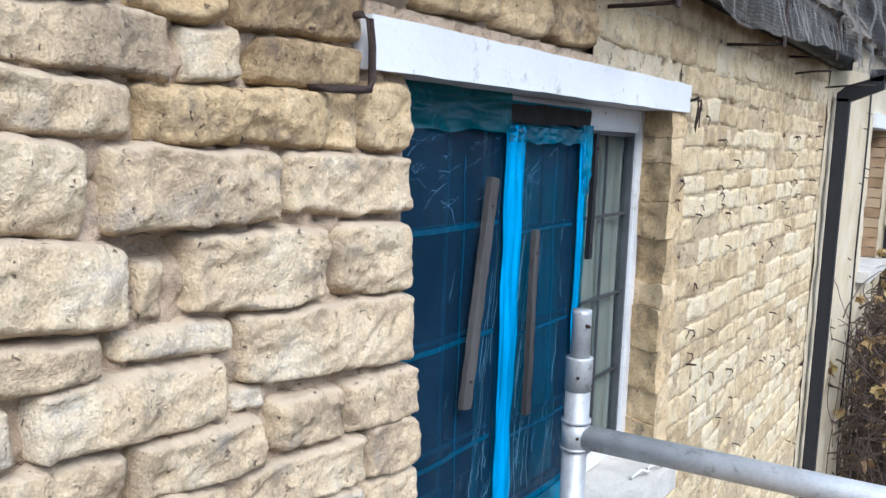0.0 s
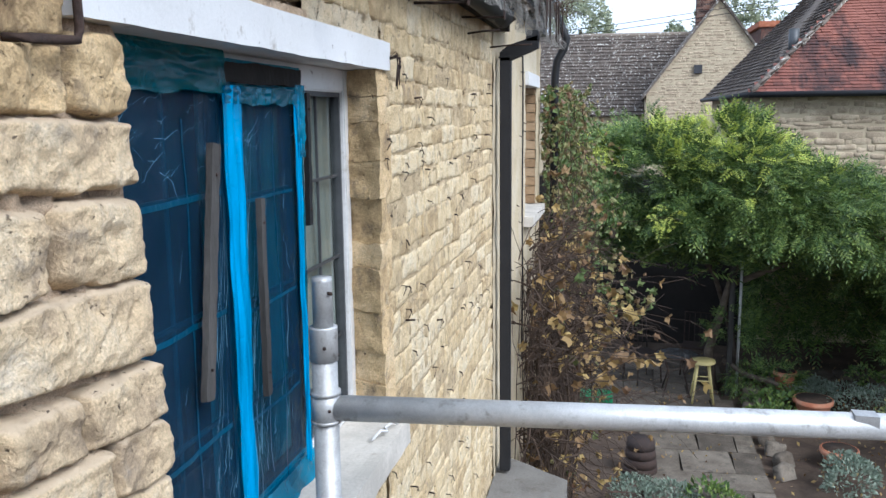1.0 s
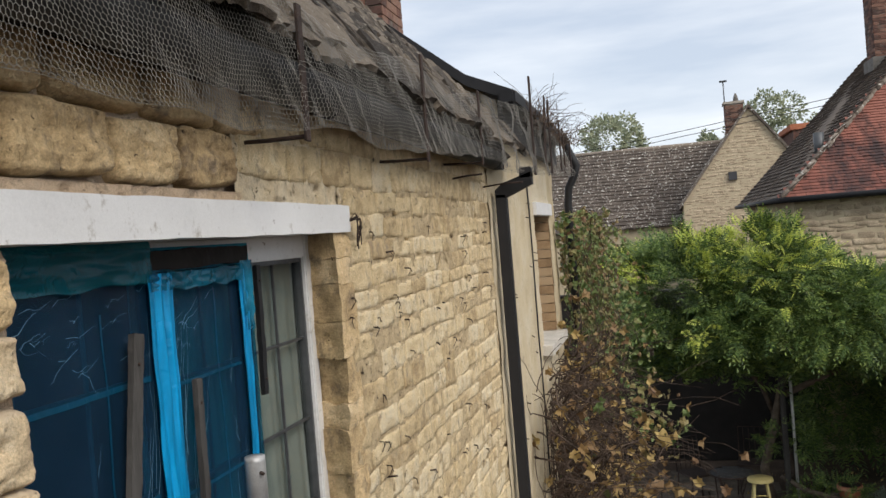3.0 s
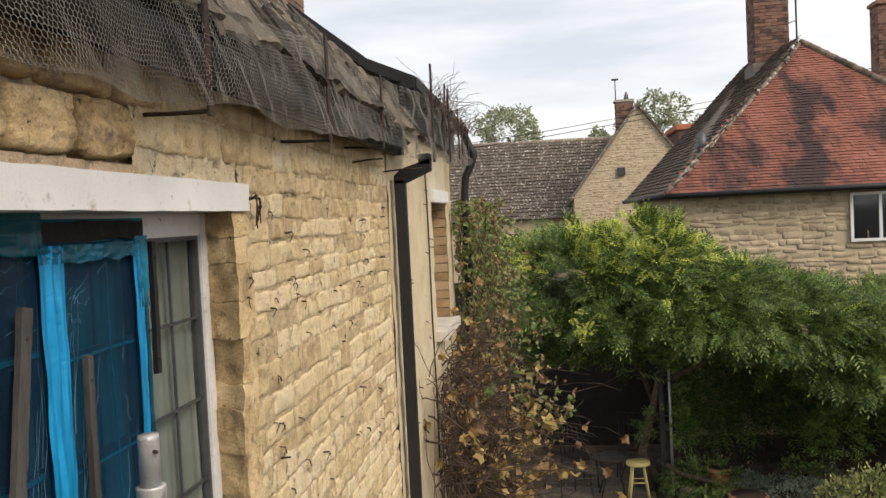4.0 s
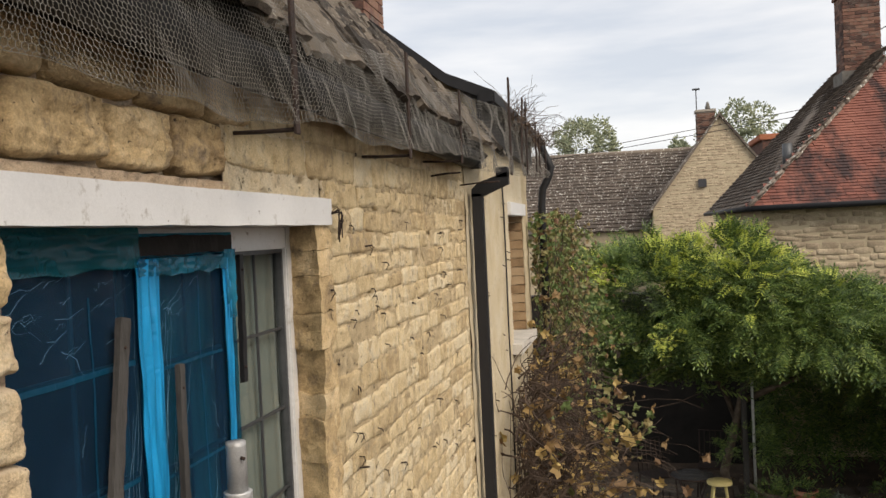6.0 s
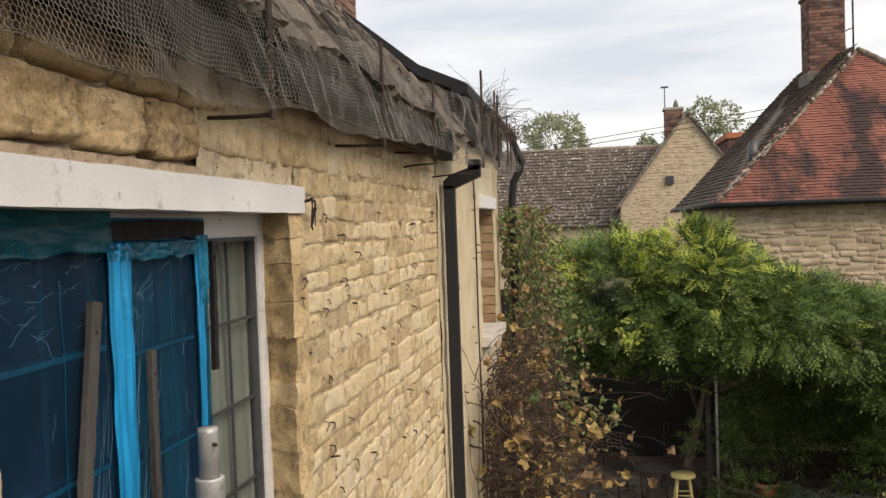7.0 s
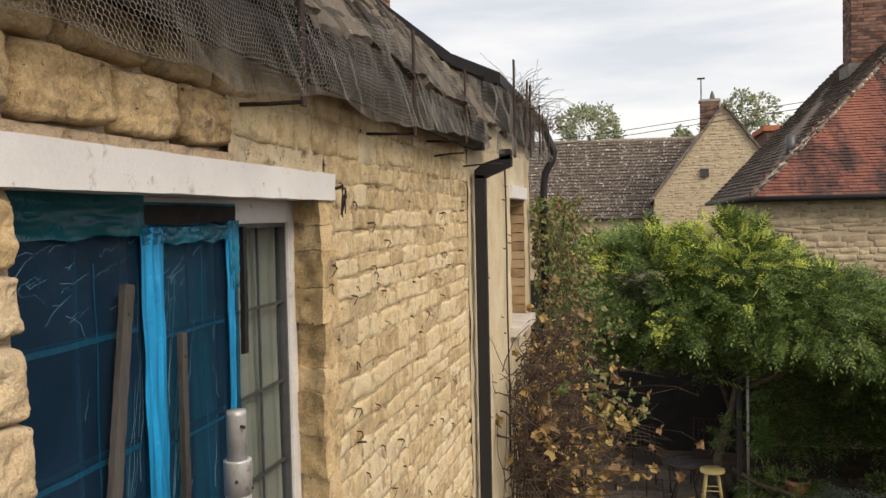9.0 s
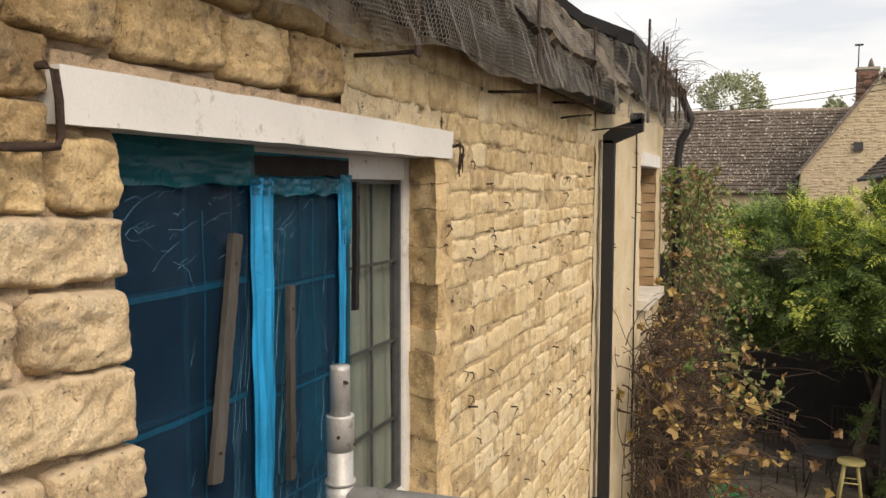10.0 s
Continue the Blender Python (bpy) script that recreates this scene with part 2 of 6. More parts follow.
def leaf_material(name, stops, rough=0.5):
    m = bpy.data.materials.new(name)
    m.use_nodes = True
    n, l = m.node_tree.nodes, m.node_tree.links
    b = n["Principled BSDF"]
    geo = n.new("ShaderNodeNewGeometry")
    r = n.new("ShaderNodeValToRGB")
    e = r.color_ramp.elements
    for k, c in enumerate(stops):
        at = k / (len(stops) - 1)
        x = e[k] if k < 2 else e.new(at)
        x.position, x.color = at, rgb(c)
    l.new(geo.outputs["Random Per Island"], r.inputs["Fac"])
    l.new(r.outputs["Color"], b.inputs["Base Color"])
    b.inputs["Roughness"].default_value = rough
    b.inputs["Specular IOR Level"].default_value = 0.3
    tr = n.new("ShaderNodeBsdfTranslucent")
    l.new(r.outputs["Color"], tr.inputs["Color"])
    ms = n.new("ShaderNodeMixShader")
    ms.inputs[0].default_value = 0.25
    l.new(b.outputs[0], ms.inputs[1])
    l.new(tr.outputs[0], ms.inputs[2])
    l.new(ms.outputs[0], n["Material Output"].inputs["Surface"])
    return m


M_LEAF = leaf_material("green_leaflets", [(0.03, 0.06, 0.022), (0.08, 0.135, 0.036), (0.23, 0.30, 0.075), (0.05, 0.09, 0.03), (0.13, 0.20, 0.05)], 0.42)
M_LIME = leaf_material("lime_young_leaflets", [(0.36, 0.42, 0.07), (0.52, 0.55, 0.11), (0.26, 0.36, 0.06)])
M_BROWNLEAF = leaf_material("withered_leaves", [(0.13, 0.075, 0.04), (0.28, 0.18, 0.07), (0.46, 0.34, 0.13), (0.16, 0.085, 0.055), (0.38, 0.27, 0.10), (0.22, 0.14, 0.08)], 0.7)
M_CLIMBER = leaf_material("climber_leaves", [(0.09, 0.14, 0.045), (0.18, 0.22, 0.075), (0.26, 0.18, 0.085), (0.10, 0.16, 0.05), (0.20, 0.11, 0.065)])
M_SILVER = leaf_material("silver_leaves", [(0.13, 0.17, 0.12), (0.20, 0.25, 0.19), (0.26, 0.30, 0.24)], 0.8)
# paled and greyed: distance haze is mixed into the leaf colours
M_HAZYTREE = leaf_material("hazed_tree_leaves", [(0.22, 0.26, 0.18), (0.30, 0.33, 0.21), (0.36, 0.37, 0.24)], 0.8)
M_VARIEGATED = leaf_material("variegated_leaves", [(0.12, 0.16, 0.05), (0.30, 0.30, 0.12), (0.08, 0.12, 0.03)], 0.6)


def film_material(name, tint, body, clear, rough=0.18, streak=(1, 1, 1), low=0.7):
    """Thin coloured plastic film: part see-through, part glossy."""
    m = bpy.data.materials.new(name)
    m.use_nodes = True
    n, l = m.node_tree.nodes, m.node_tree.links
    b = n["Principled BSDF"]
    geo = n.new("ShaderNodeNewGeometry")
    nz = n.new("ShaderNodeTexNoise")
    nz.inputs["Scale"].default_value, nz.inputs["Detail"].default_value = 9, 6
    mapping = n.new("ShaderNodeMapping")
    mapping.inputs["Scale"].default_value = streak
    l.new(geo.outputs["Position"], mapping.inputs["Vector"])
    l.new(mapping.outputs["Vector"], nz.inputs["Vector"])
    cr = n.new("ShaderNodeValToRGB")
    cr.color_ramp.elements[0].position, cr.color_ramp.elements[0].color = 0.35, rgb([c * low for c in body])
    cr.color_ramp.elements[1].position, cr.color_ramp.elements[1].color = 0.7, rgb(body)
    l.new(nz.outputs["Fac"], cr.inputs["Fac"])
    l.new(cr.outputs["Color"], b.inputs["Base Color"])
    b.inputs["Roughness"].default_value = rough
    b.inputs["Specular IOR Level"].default_value = 0.3
    wv = n.new("ShaderNodeTexNoise")
    wv.inputs["Scale"].default_value, wv.inputs["Detail"].default_value, wv.inputs["Distortion"].default_value = 26, 4, 1.5
    l.new(geo.outputs["Position"], wv.inputs["Vector"])
    bp = n.new("ShaderNodeBump")
    bp.inputs["Strength"].default_value, bp.inputs["Distance"].default_value = 0.35, 0.01
    l.new(wv.outputs["Fac"], bp.inputs["Height"])
    l.new(bp.outputs["Normal"], b.inputs["Normal"])
    tp = n.new("ShaderNodeBsdfTransparent")
    tp.inputs["Color"].default_value = rgb(tint)
    ms = n.new("ShaderNodeMixShader")
    ms.inputs[0].default_value = 1 - clear
    l.new(tp.outputs[0], ms.inputs[1])
    l.new(b.outputs[0], ms.inputs[2])
    l.new(ms.outputs[0], n["Material Output"].inputs["Surface"])
    return m


M_FILM = film_material("blue_plastic_film", (0.05, 0.52, 0.70), (0.024, 0.075, 0.15), 0.68, 0.10)
M_FILM_FOLD = film_material("folded_blue_plastic_film", (0.03, 0.4, 0.75), (0.0, 0.29, 0.60), 0.08, 0.35, (1, 9, 0.5), 0.45)
M_FILM_CRUMPLE = film_material("crumpled_blue_plastic_film", (0.03, 0.45, 0.7), (0.015, 0.25, 0.40), 0.35, 0.16, (1, 1, 1), 0.3)
M_FILM_TEAL = film_material("doubled_teal_plastic_film", (0.03, 0.45, 0.5), (0.002, 0.11, 0.15), 0.35, 0.22, (1, 1, 2), 0.75)
# pale blue: the highlights along the creases are put into the colour
M_CREASE_GLINT = film_material("film_crease_glint", (0.25, 0.6, 0.8), (0.22, 0.48, 0.62), 0.3, 0.15)


def glass_material(name, tint):
    m = bpy.data.materials.new(name)
    m.use_nodes = True
    n, l = m.node_tree.nodes, m.node_tree.links
    n.remove(n["Principled BSDF"])
    tp = n.new("ShaderNodeBsdfTransparent")
    tp.inputs["Color"].default_value = rgb(tint)
    gl = n.new("ShaderNodeBsdfGlossy")
    gl.inputs["Roughness"].default_value = 0.04
    fr = n.new("ShaderNodeFresnel")
    fr.inputs["IOR"].default_value = 1.5
    ms = n.new("ShaderNodeMixShader")
    l.new(fr.outputs[0], ms.inputs[0])
    l.new(tp.outputs[0], ms.inputs[1])
    l.new(gl.outputs[0], ms.inputs[2])
    l.new(ms.outputs[0], n["Material Output"].inputs["Surface"])
    return m


M_FILM_BAR = film_material("film_stuck_to_lead_bars", (0.05, 0.4, 0.6), (0.005, 0.095, 0.18), 0.4, 0.3)
M_GLASS = glass_material("window_glass", (0.80, 0.86, 0.86))


# ---- building helpers ----
def mesh_from(name, verts, faces, mat, smooth=False):
    me = bpy.data.meshes.new(name)
    me.from_pydata([tuple(v) for v in verts], [], [tuple(f) for f in faces])
    me.materials.append(mat)
    if smooth:
        me.shade_smooth()
    me.update()
    return me


def part(name, bm, mat, parent=None, label=""):
    """Links a bmesh, or a ready mesh, as one object under a thing or a part."""
    if isinstance(bm, bpy.types.Mesh):
        me = bm
    else:
        me = bpy.data.meshes.new(name)
        bm.normal_update()
        bm.to_mesh(me)
        bm.free()
        me.materials.append(mat)
    ob = new(name, me)
    ob.parent = parent
    if label:
        tagged(ob, label)
    return ob


def thing(name, at=(0, 0, 0), label="", category="", group="", kind=""):
    ob = new(name)
    ob.location = at
    ob.empty_display_size = 0.1
    return tagged(ob, label, category, group, kind)


def box(x0, x1, y0, y1, z0, z1, bevel=0.0, bm=None):
    bm = bm or bmesh.new()
    r = bmesh.ops.create_cube(bm, size=1)
    for v in r["verts"]:
        v.co = Vector(((x0 + x1) / 2 + v.co.x * (x1 - x0), (y0 + y1) / 2 + v.co.y * (y1 - y0), (z0 + z1) / 2 + v.co.z * (z1 - z0)))
    if bevel:
        edges = {e for v in r["verts"] for e in v.link_edges}
        bmesh.ops.bevel(bm, geom=list(edges), offset=bevel, segments=2, affect="EDGES")
    return bm


def rough_box(x0, x1, y0, y1, z0, z1, step, amp, freq=9.0, bevel=0.0):
    """A box cut into small faces and worn uneven."""
    bm = box(x0, x1, y0, y1, z0, z1)
    for axis, lo, hi in ((0, x0, x1), (1, y0, y1), (2, z0, z1)):
        k = max(1, int(round((hi - lo) / step)))
        for i in range(1, k):
            co, no = Vector((0, 0, 0)), Vector((0, 0, 0))
            co[axis], no[axis] = lo + (hi - lo) * i / k, 1
            bmesh.ops.bisect_plane(bm, geom=bm.verts[:] + bm.edges[:] + bm.faces[:], plane_co=co, plane_no=no)
    for v in bm.verts:
        v.co += Vector(noise.noise_vector(v.co * freq)) * amp
    return bm


def tube_data(points, radius, sides=6, r_end=None):
    """Verts and faces of a tube along points, tapering to r_end."""
    verts, faces = [], []
    pts = [Vector(p) for p in points]
    r_end = radius if r_end is None else r_end
    for i, p in enumerate(pts):
        d = (pts[min(i + 1, len(pts) - 1)] - pts[max(i - 1, 0)]).normalized()
        a = d.orthogonal().normalized()
        b = d.cross(a)
        r = radius + (r_end - radius) * i / max(1, len(pts) - 1)
        for k in range(sides):
            an = 2 * math.pi * k / sides
            verts.append(p + (a * math.cos(an) + b * math.sin(an)) * r)
    for i in range(len(pts) - 1):
        for k in range(sides):
            k2 = (k + 1) % sides
            faces.append((i * sides + k, i * sides + k2, (i + 1) * sides + k2, (i + 1) * sides + k))
    faces.append(tuple(range(sides))[::-1])
    faces.append(tuple(range((len(pts) - 1) * sides, len(pts) * sides)))
    return verts, faces


def tube(name, points, radius, mat, parent=None, sides=10, r_end=None, label=""):
    v, f = tube_data(points, radius, sides, r_end)
    return part(name, mesh_from(name, v, f, mat, True), mat, parent, label)


def joined(name, pieces, mat, parent=None, smooth=False, label=""):
    """One mesh from many (verts, faces)."""
    vs, fs = [], []
    for v, f in pieces:
        o = len(vs)
        vs += v
        fs += [tuple(i + o for i in q) for q in f]
    return part(name, mesh_from(name, vs, fs, mat, smooth), mat, parent, label)


def sheet(nu, nv, func):
    """A grid of verts and faces by func(u, v), u and v from 0 to 1."""
    verts = [func(i / nu, j / nv) for j in range(nv + 1) for i in range(nu + 1)]
    faces = [(j * (nu + 1) + i, j * (nu + 1) + i + 1, (j + 1) * (nu + 1) + i + 1, (j + 1) * (nu + 1) + i) for j in range(nv) for i in range(nu)]
    return verts, faces


def stone_mesh(name, w, h, proud, seed, mat, nu=6, nv=4, power=7.0, amp=0.006, edge=0.012, back=0.05, freq=14.0):
    """A quarry-faced stone: x out of the wall, y along it, z up; rounded, chipped edges and an uneven face."""
    verts, faces = [], []
    off = Vector((seed * 3.17, seed * 1.31, seed * 7.7))
    us = [-1.0] + [-1 + 2 * (i + 0.35) / (nu - 0.3) for i in range(nu)][0:nu] + [1.0]
    vs = [-1.0] + [-1 + 2 * (j + 0.35) / (nv - 0.3) for j in range(nv)][0:nv] + [1.0]
    rows = []
    for v in vs:
        row = []
        for u in us:
            r = max(abs(u), abs(v), 1e-6)
            k = (abs(u / r) ** power + abs(v / r) ** power + 1e-9) ** (-1 / power)
            y, z = u * k * w / 2, v * k * h / 2
            p = Vector((0, y, z))
            n1 = noise.noise_vector(p * freq * 0.6 + off)
            n2 = noise.noise_vector(p * freq * 2.1 + off)
            y += n1.y * edge * 0.75 + n2.y * edge * 0.3
            z += n1.z * edge * 0.75 + n2.z * edge * 0.3
            rim = min(w / 2 * (1 - abs(u)), h / 2 * (1 - abs(v)))
            fall = 1 - min(1.0, rim / (edge * 1.1))
            chip = max(0.0, noise.noise(p * freq * 0.75 + off * 1.7) - 0.18)
            x = proud - fall**3 * edge + noise.noise(p * freq + off) * amp + noise.noise(p * freq * 2.6 + off) * amp * 0.6 + noise.noise(p * freq * 6.5 + off) * amp * 0.3 - chip * amp * 2.2
            row.append(len(verts))
            verts.append((x, y, z))
        rows.append(row)
    nr, nc = len(rows), len(rows[0])
    for j in range(nr - 1):
        for i in range(nc - 1):
            faces.append((rows[j][i], rows[j][i + 1], rows[j + 1][i + 1], rows[j + 1][i]))
    ring = [rows[0][i] for i in range(nc)] + [rows[j][-1] for j in range(1, nr)] + [rows[-1][i] for i in range(nc - 2, -1, -1)] + [rows[j][0] for j in range(nr - 2, 0, -1)]
    base = len(verts)
    for i in ring:
        x, y, z = verts[i]
        verts.append((proud - back, y * 1.0, z * 1.0))
    for a in range(len(ring)):
        b2 = (a + 1) % len(ring)
        faces.append((ring[b2], ring[a], base + a, base + b2))
    return mesh_from(name, verts, faces, mat, True)

# ---- structure ----
rng = random.Random(7)

# the cottage wall, with its two window openings
wall = thing("wall_cottage", label="raked and repointed yellow limestone cottage wall", category="wall", kind="structure")
core = bmesh.new()
for y0, y1, z0, z1 in ((-5.0, 1.0, 0, 4.55), (1.0, 2.27, 0, 3.08), (1.0, 2.27, 4.237, 4.55), (2.27, 5.98, 0, 4.55), (5.98, 6.78, 0, 3.2), (5.98, 6.78, 4.19, 4.55), (6.78, 7.15, 0, 4.55)):
    box(-0.45, -0.055, y0, y1, z0, z1, bm=core)
part("wall_core", core, M_MORTAR, wall)


def bed(name, y0, y1, z0, z1, step, x, amp, freq, mat, pits=0.0, hollow=None):
    def f(u, v):
        p = Vector((0, y0 + (y1 - y0) * u, z0 + (z1 - z0) * v))
        n1 = noise.noise(p * freq) * amp + noise.noise(p * freq * 3.7) * amp * 0.5 - pits * max(0.0, noise.noise(p * 19 + Vector((5, 0, 0))) - 0.36)
        if hollow:
            n1 -= 0.04 * math.exp(-(((p.y - hollow[0]) / hollow[2]) ** 2) - ((p.z - hollow[1]) / hollow[3]) ** 2)
        return (max(x + n1, -0.054), p.y, p.z)

    v, f2 = sheet(max(2, int((y1 - y0) / step)), max(2, int((z1 - z0) / step)), f)
    return part(name, mesh_from(name, v, f2, mat, True), mat, wall)


bed("mortar_bed", -0.6, 1.012, 2.4, 4.5, 0.007, -0.019, 0.018, 26, M_MORTAR, 0.14, (0.56, 3.898, 0.045, 0.016))
bed("mortar_bed", -5.0, -0.6, 0.0, 4.5, 0.2, -0.01, 0.01, 8, M_MORTAR)
bed("mortar_bed", 1.0, 2.3, 4.20, 4.5, 0.010, -0.026, 0.012, 24, M_MORTAR)
bed("mortar_bed", 0.89, 1.68, 4.194, 4.216, 0.005, -0.002, 0.008, 40, M_MORTAR, 0.10)
bed("mortar_bed", 1.66, 2.30, 4.194, 4.45, 0.007, -0.004, 0.006, 30, M_MORTAR_MID, 0.16)
bed("mortar_bed", 1.0, 2.2, 2.0, 3.1, 0.02, -0.008, 0.010, 24, M_MORTAR_MID)
bed("mortar_bed", 2.235, 4.42, 2.0, 4.5, 0.0085, -0.0018, 0.0055, 17, M_MORTAR_MID, 0.26)
bed("mortar_bed", 1.0, 4.36, 0.0, 2.0, 0.1, -0.004, 0.006, 9, M_MORTAR_MID)
bed("render_coat", 4.36, 5.98, 0.0, 4.55, 0.035, 0.004, 0.008, 7, M_RENDER)
bed("render_coat", 5.98, 6.78, 0.0, 3.2, 0.05, 0.004, 0.008, 7, M_RENDER)
bed("render_coat", 5.98, 6.78, 4.19, 4.55, 0.05, 0.004, 0.008, 7, M_RENDER)
bed("render_coat", 6.78, 7.15, 0.0, 4.55, 0.05, 0.004, 0.008, 7, M_RENDER)
part("wall_top", box(-0.45, 0.0, 4.86, 7.15, 4.55, 4.86), M_RENDER, wall)
part("wall_end", box(-0.45, 0.0, 7.15, 7.17, 0, 4.55), M_RENDER, wall)

# ground
gv, gf = sheet(60, 60, lambda u, v: ((u - 0.5) * 2 * 9 + 3, v * 18 - 1, 0.02 * noise.noise((u * 30, v * 30, 0)) - 0.01))
ground = tagged(part("ground", mesh_from("ground", gv, gf, M_SOIL, True), M_SOIL), "dark bare garden soil with leaf litter", "ground", kind="structure")
far = bmesh.new()
box(-900, 900, -400, 1500, -0.6, -0.06, bm=far)
tagged(part("ground_far", far, M_SOIL), "open ground reaching to the horizon", "ground", kind="structure")

# cottage roof over the wall
ROOF_E, ROOF_S = (0.10, 4.57), 1.0
roof = thing("cottage_roof", label="old mossy stone slate roof along the eaves", category="roof", kind="structure")
rb = bmesh.new()
vs = [rb.verts.new(p) for p in ((0.08, -5, 4.51), (0.08, 4.74, 4.51), (-2.4, 4.74, 4.51 + 2.48 * ROOF_S), (-2.4, -5, 4.51 + 2.48 * ROOF_S), (0.0, -5, 4.45), (0.0, 4.74, 4.45), (-2.4, 4.74, 4.5), (-2.4, -5, 4.5))]
for q in ((0, 1, 2, 3), (4, 7, 6, 5), (0, 4, 5, 1), (1, 5, 6, 2), (3, 7, 4, 0)):
    rb.faces.new([vs[i] for i in q])
part("roof_deck", rb, M_SLATE, roof)
# added dark board painting the shade behind netting and gutter
part("eaves_board", rough_box(0.004, 0.06, -4.9, 4.6, 4.43, 4.58, 0.3, 0.003), M_BOARD_SHADE, roof)

# higher neighbouring roof with its gable triangle, verge and gutter end
nroof = thing("neighbour_roof", label="higher neighbouring roof with black verge and tan gable", category="roof", kind="structure")


def prism(outline, y0, y1):
    """An outline in x and z, drawn out along y."""
    bm = bmesh.new()
    f = bm.faces.new([bm.verts.new((x, y0, z)) for x, z in outline])
    ext = bmesh.ops.extrude_face_region(bm, geom=[f])
    for v in ext["geom"]:
        if isinstance(v, bmesh.types.BMVert):
            v.co.y = y1
    bmesh.ops.recalc_face_normals(bm, faces=bm.faces[:])
    return bm


def kicked(lift, out=0.14):
    """The roof line from the eaves up, flatter at its foot."""
    return [(out, 4.845 + lift), (-0.13, 4.955 + lift), (-2.4, 6.77 + lift)]


part("gable_triangle", prism([(0.02, 4.5)] + kicked(-0.02, 0.02) + [(-2.4, 4.5)], 4.74, 4.86), M_RENDER, nroof)
part("roof_slope", prism(kicked(-0.02) + kicked(0.025)[::-1], 4.70, 7.3), M_SLATE, nroof)
part("verge_board", prism(kicked(-0.035, 0.12) + kicked(0.03, 0.12)[::-1], 4.655, 4.698), M_BLACK, nroof, "black verge strip")
part("fascia", box(0.0, 0.05, 4.75, 7.25, 4.62, 4.82), M_BLACK, nroof)
part("gutter_end", box(0.052, 0.15, 4.60, 7.3, 4.785, 4.865, 0.012), M_BLACK, nroof, "black gutter with boxed end")

# lintel, sill
lintel = tagged(part("trim_lintel", rough_box(-0.10, 0.012, 0.892, 2.29, 4.122, 4.197, 0.04, 0.0022, 12), M_WHITE), "white-painted timber lintel above the window", "lintel", kind="structure")
sill = thing("trim_sill", label="worn white-painted stone window sill", category="sill", kind="structure")
part("sill_slab", rough_box(-0.14, 0.07, 1.0, 2.215, 3.08, 3.155, 0.035, 0.004, 14), M_SILL, sill)
tube("wire_scrap", [(0.02, 2.0, 3.165), (0.035, 2.03, 3.18), (0.045, 2.06, 3.168), (0.03, 2.09, 3.165), (0.05, 2.1, 3.18), (0.055, 2.13, 3.163)], 0.004, M_WHITE, sill, 6)

# ---- main window ----
win = thing("window_1", label="leaded steel casement window half covered in blue film", category="window", kind="structure")
FX = -0.105
part("window_frame", box(FX - 0.05, FX + 0.012, 2.195, 2.235, 3.16, 4.124, 0.004), M_WHITE, win, "white-painted jamb")
part("window_frame", box(FX - 0.05, FX + 0.010, 1.0, 2.195, 4.062, 4.124, 0.004), M_WHITE, win)
part("window_frame", box(FX - 0.05, FX + 0.010, 1.0, 2.195, 3.155, 3.2, 0.004), M_WHITE, win)
part("window_frame", box(FX - 0.05, FX + 0.008, 1.0, 1.025, 3.2, 4.062, 0.004), M_WHITE, win)
for y in (1.49, 1.855):
    part("mullion", box(FX - 0.05, FX + 0.004, y - 0.016, y + 0.016, 3.2, 4.062, 0.003), M_BLACK if y > 1.8 else M_WHITE, win)


def casement(y0, y1, divisions, drop=0.0):
    c = thing("casement", label="steel-framed leaded casement", category="")
    c.parent = win
    del c["label"]
    z0, z1, x = 3.2, 4.062, FX - 0.012
    fr = bmesh.new()
    for a in ((y0, y0 + 0.009, z0, z1), (y1 - 0.009, y1, z0, z1), (y0 + 0.009, y1 - 0.009, z0, z0 + 0.012), (y0 + 0.009, y1 - 0.009, z1 - 0.012, z1)):
        box(x - 0.012, x + 0.012, *a, bm=fr)
    part("casement_frame", fr, M_LEAD, c)
    a, b = sheet(1, 1, lambda u, v: (x - 0.002, y0 + 0.012 + (y1 - y0 - 0.024) * u, z0 + 0.012 + (z1 - z0 - 0.024) * v))
    part("glass_pane", mesh_from("glass_pane", a, b, M_GLASS), M_GLASS, c).visible_shadow = False
    for k in range(1, divisions):
        y = y0 + (y1 - y0) * k / divisions
        part("lead_bar", box(x - 0.003, x + 0.004, y - 0.0035, y + 0.0035, z0 + 0.012, z1 - 0.012, 0.0012), M_LEAD, c)
    for z in (3.863 - drop, 3.643 - drop, 3.422 - drop):
        part("lead_bar", box(x - 0.0025, x + 0.0055, y0 + 0.009, y1 - 0.009, z - 0.004, z + 0.004, 0.0012), M_LEAD, c)


casement(1.10, 1.474, 2)
casement(1.508, 1.838, 2, 0.022)
casement(1.872, 2.193, 2, 0.022)

# blue protective film and its folds
film = thing("blue_film", label="wrinkled translucent blue plastic film taped over the window", category="plastic film")


def film_shape(u, v):
    y, z = 1.0 + 0.85 * u, 3.165 + 0.945 * v
    p = Vector((y * 7, z * 2.2, 0))
    w = noise.noise(p) * 0.006 + noise.noise(Vector((y * 26, z * 9, 3))) * 0.003
    top = max(0.0, (v - 0.86) / 0.14)
    w += noise.noise((y * 14, z * 70, 2)) * 0.004 * top
    return (FX + 0.02 + w, y, z)


fv, ff = sheet(110, 110, film_shape)
part("film_sheet", mesh_from("film_sheet", fv, ff, M_FILM, True), M_FILM, film)


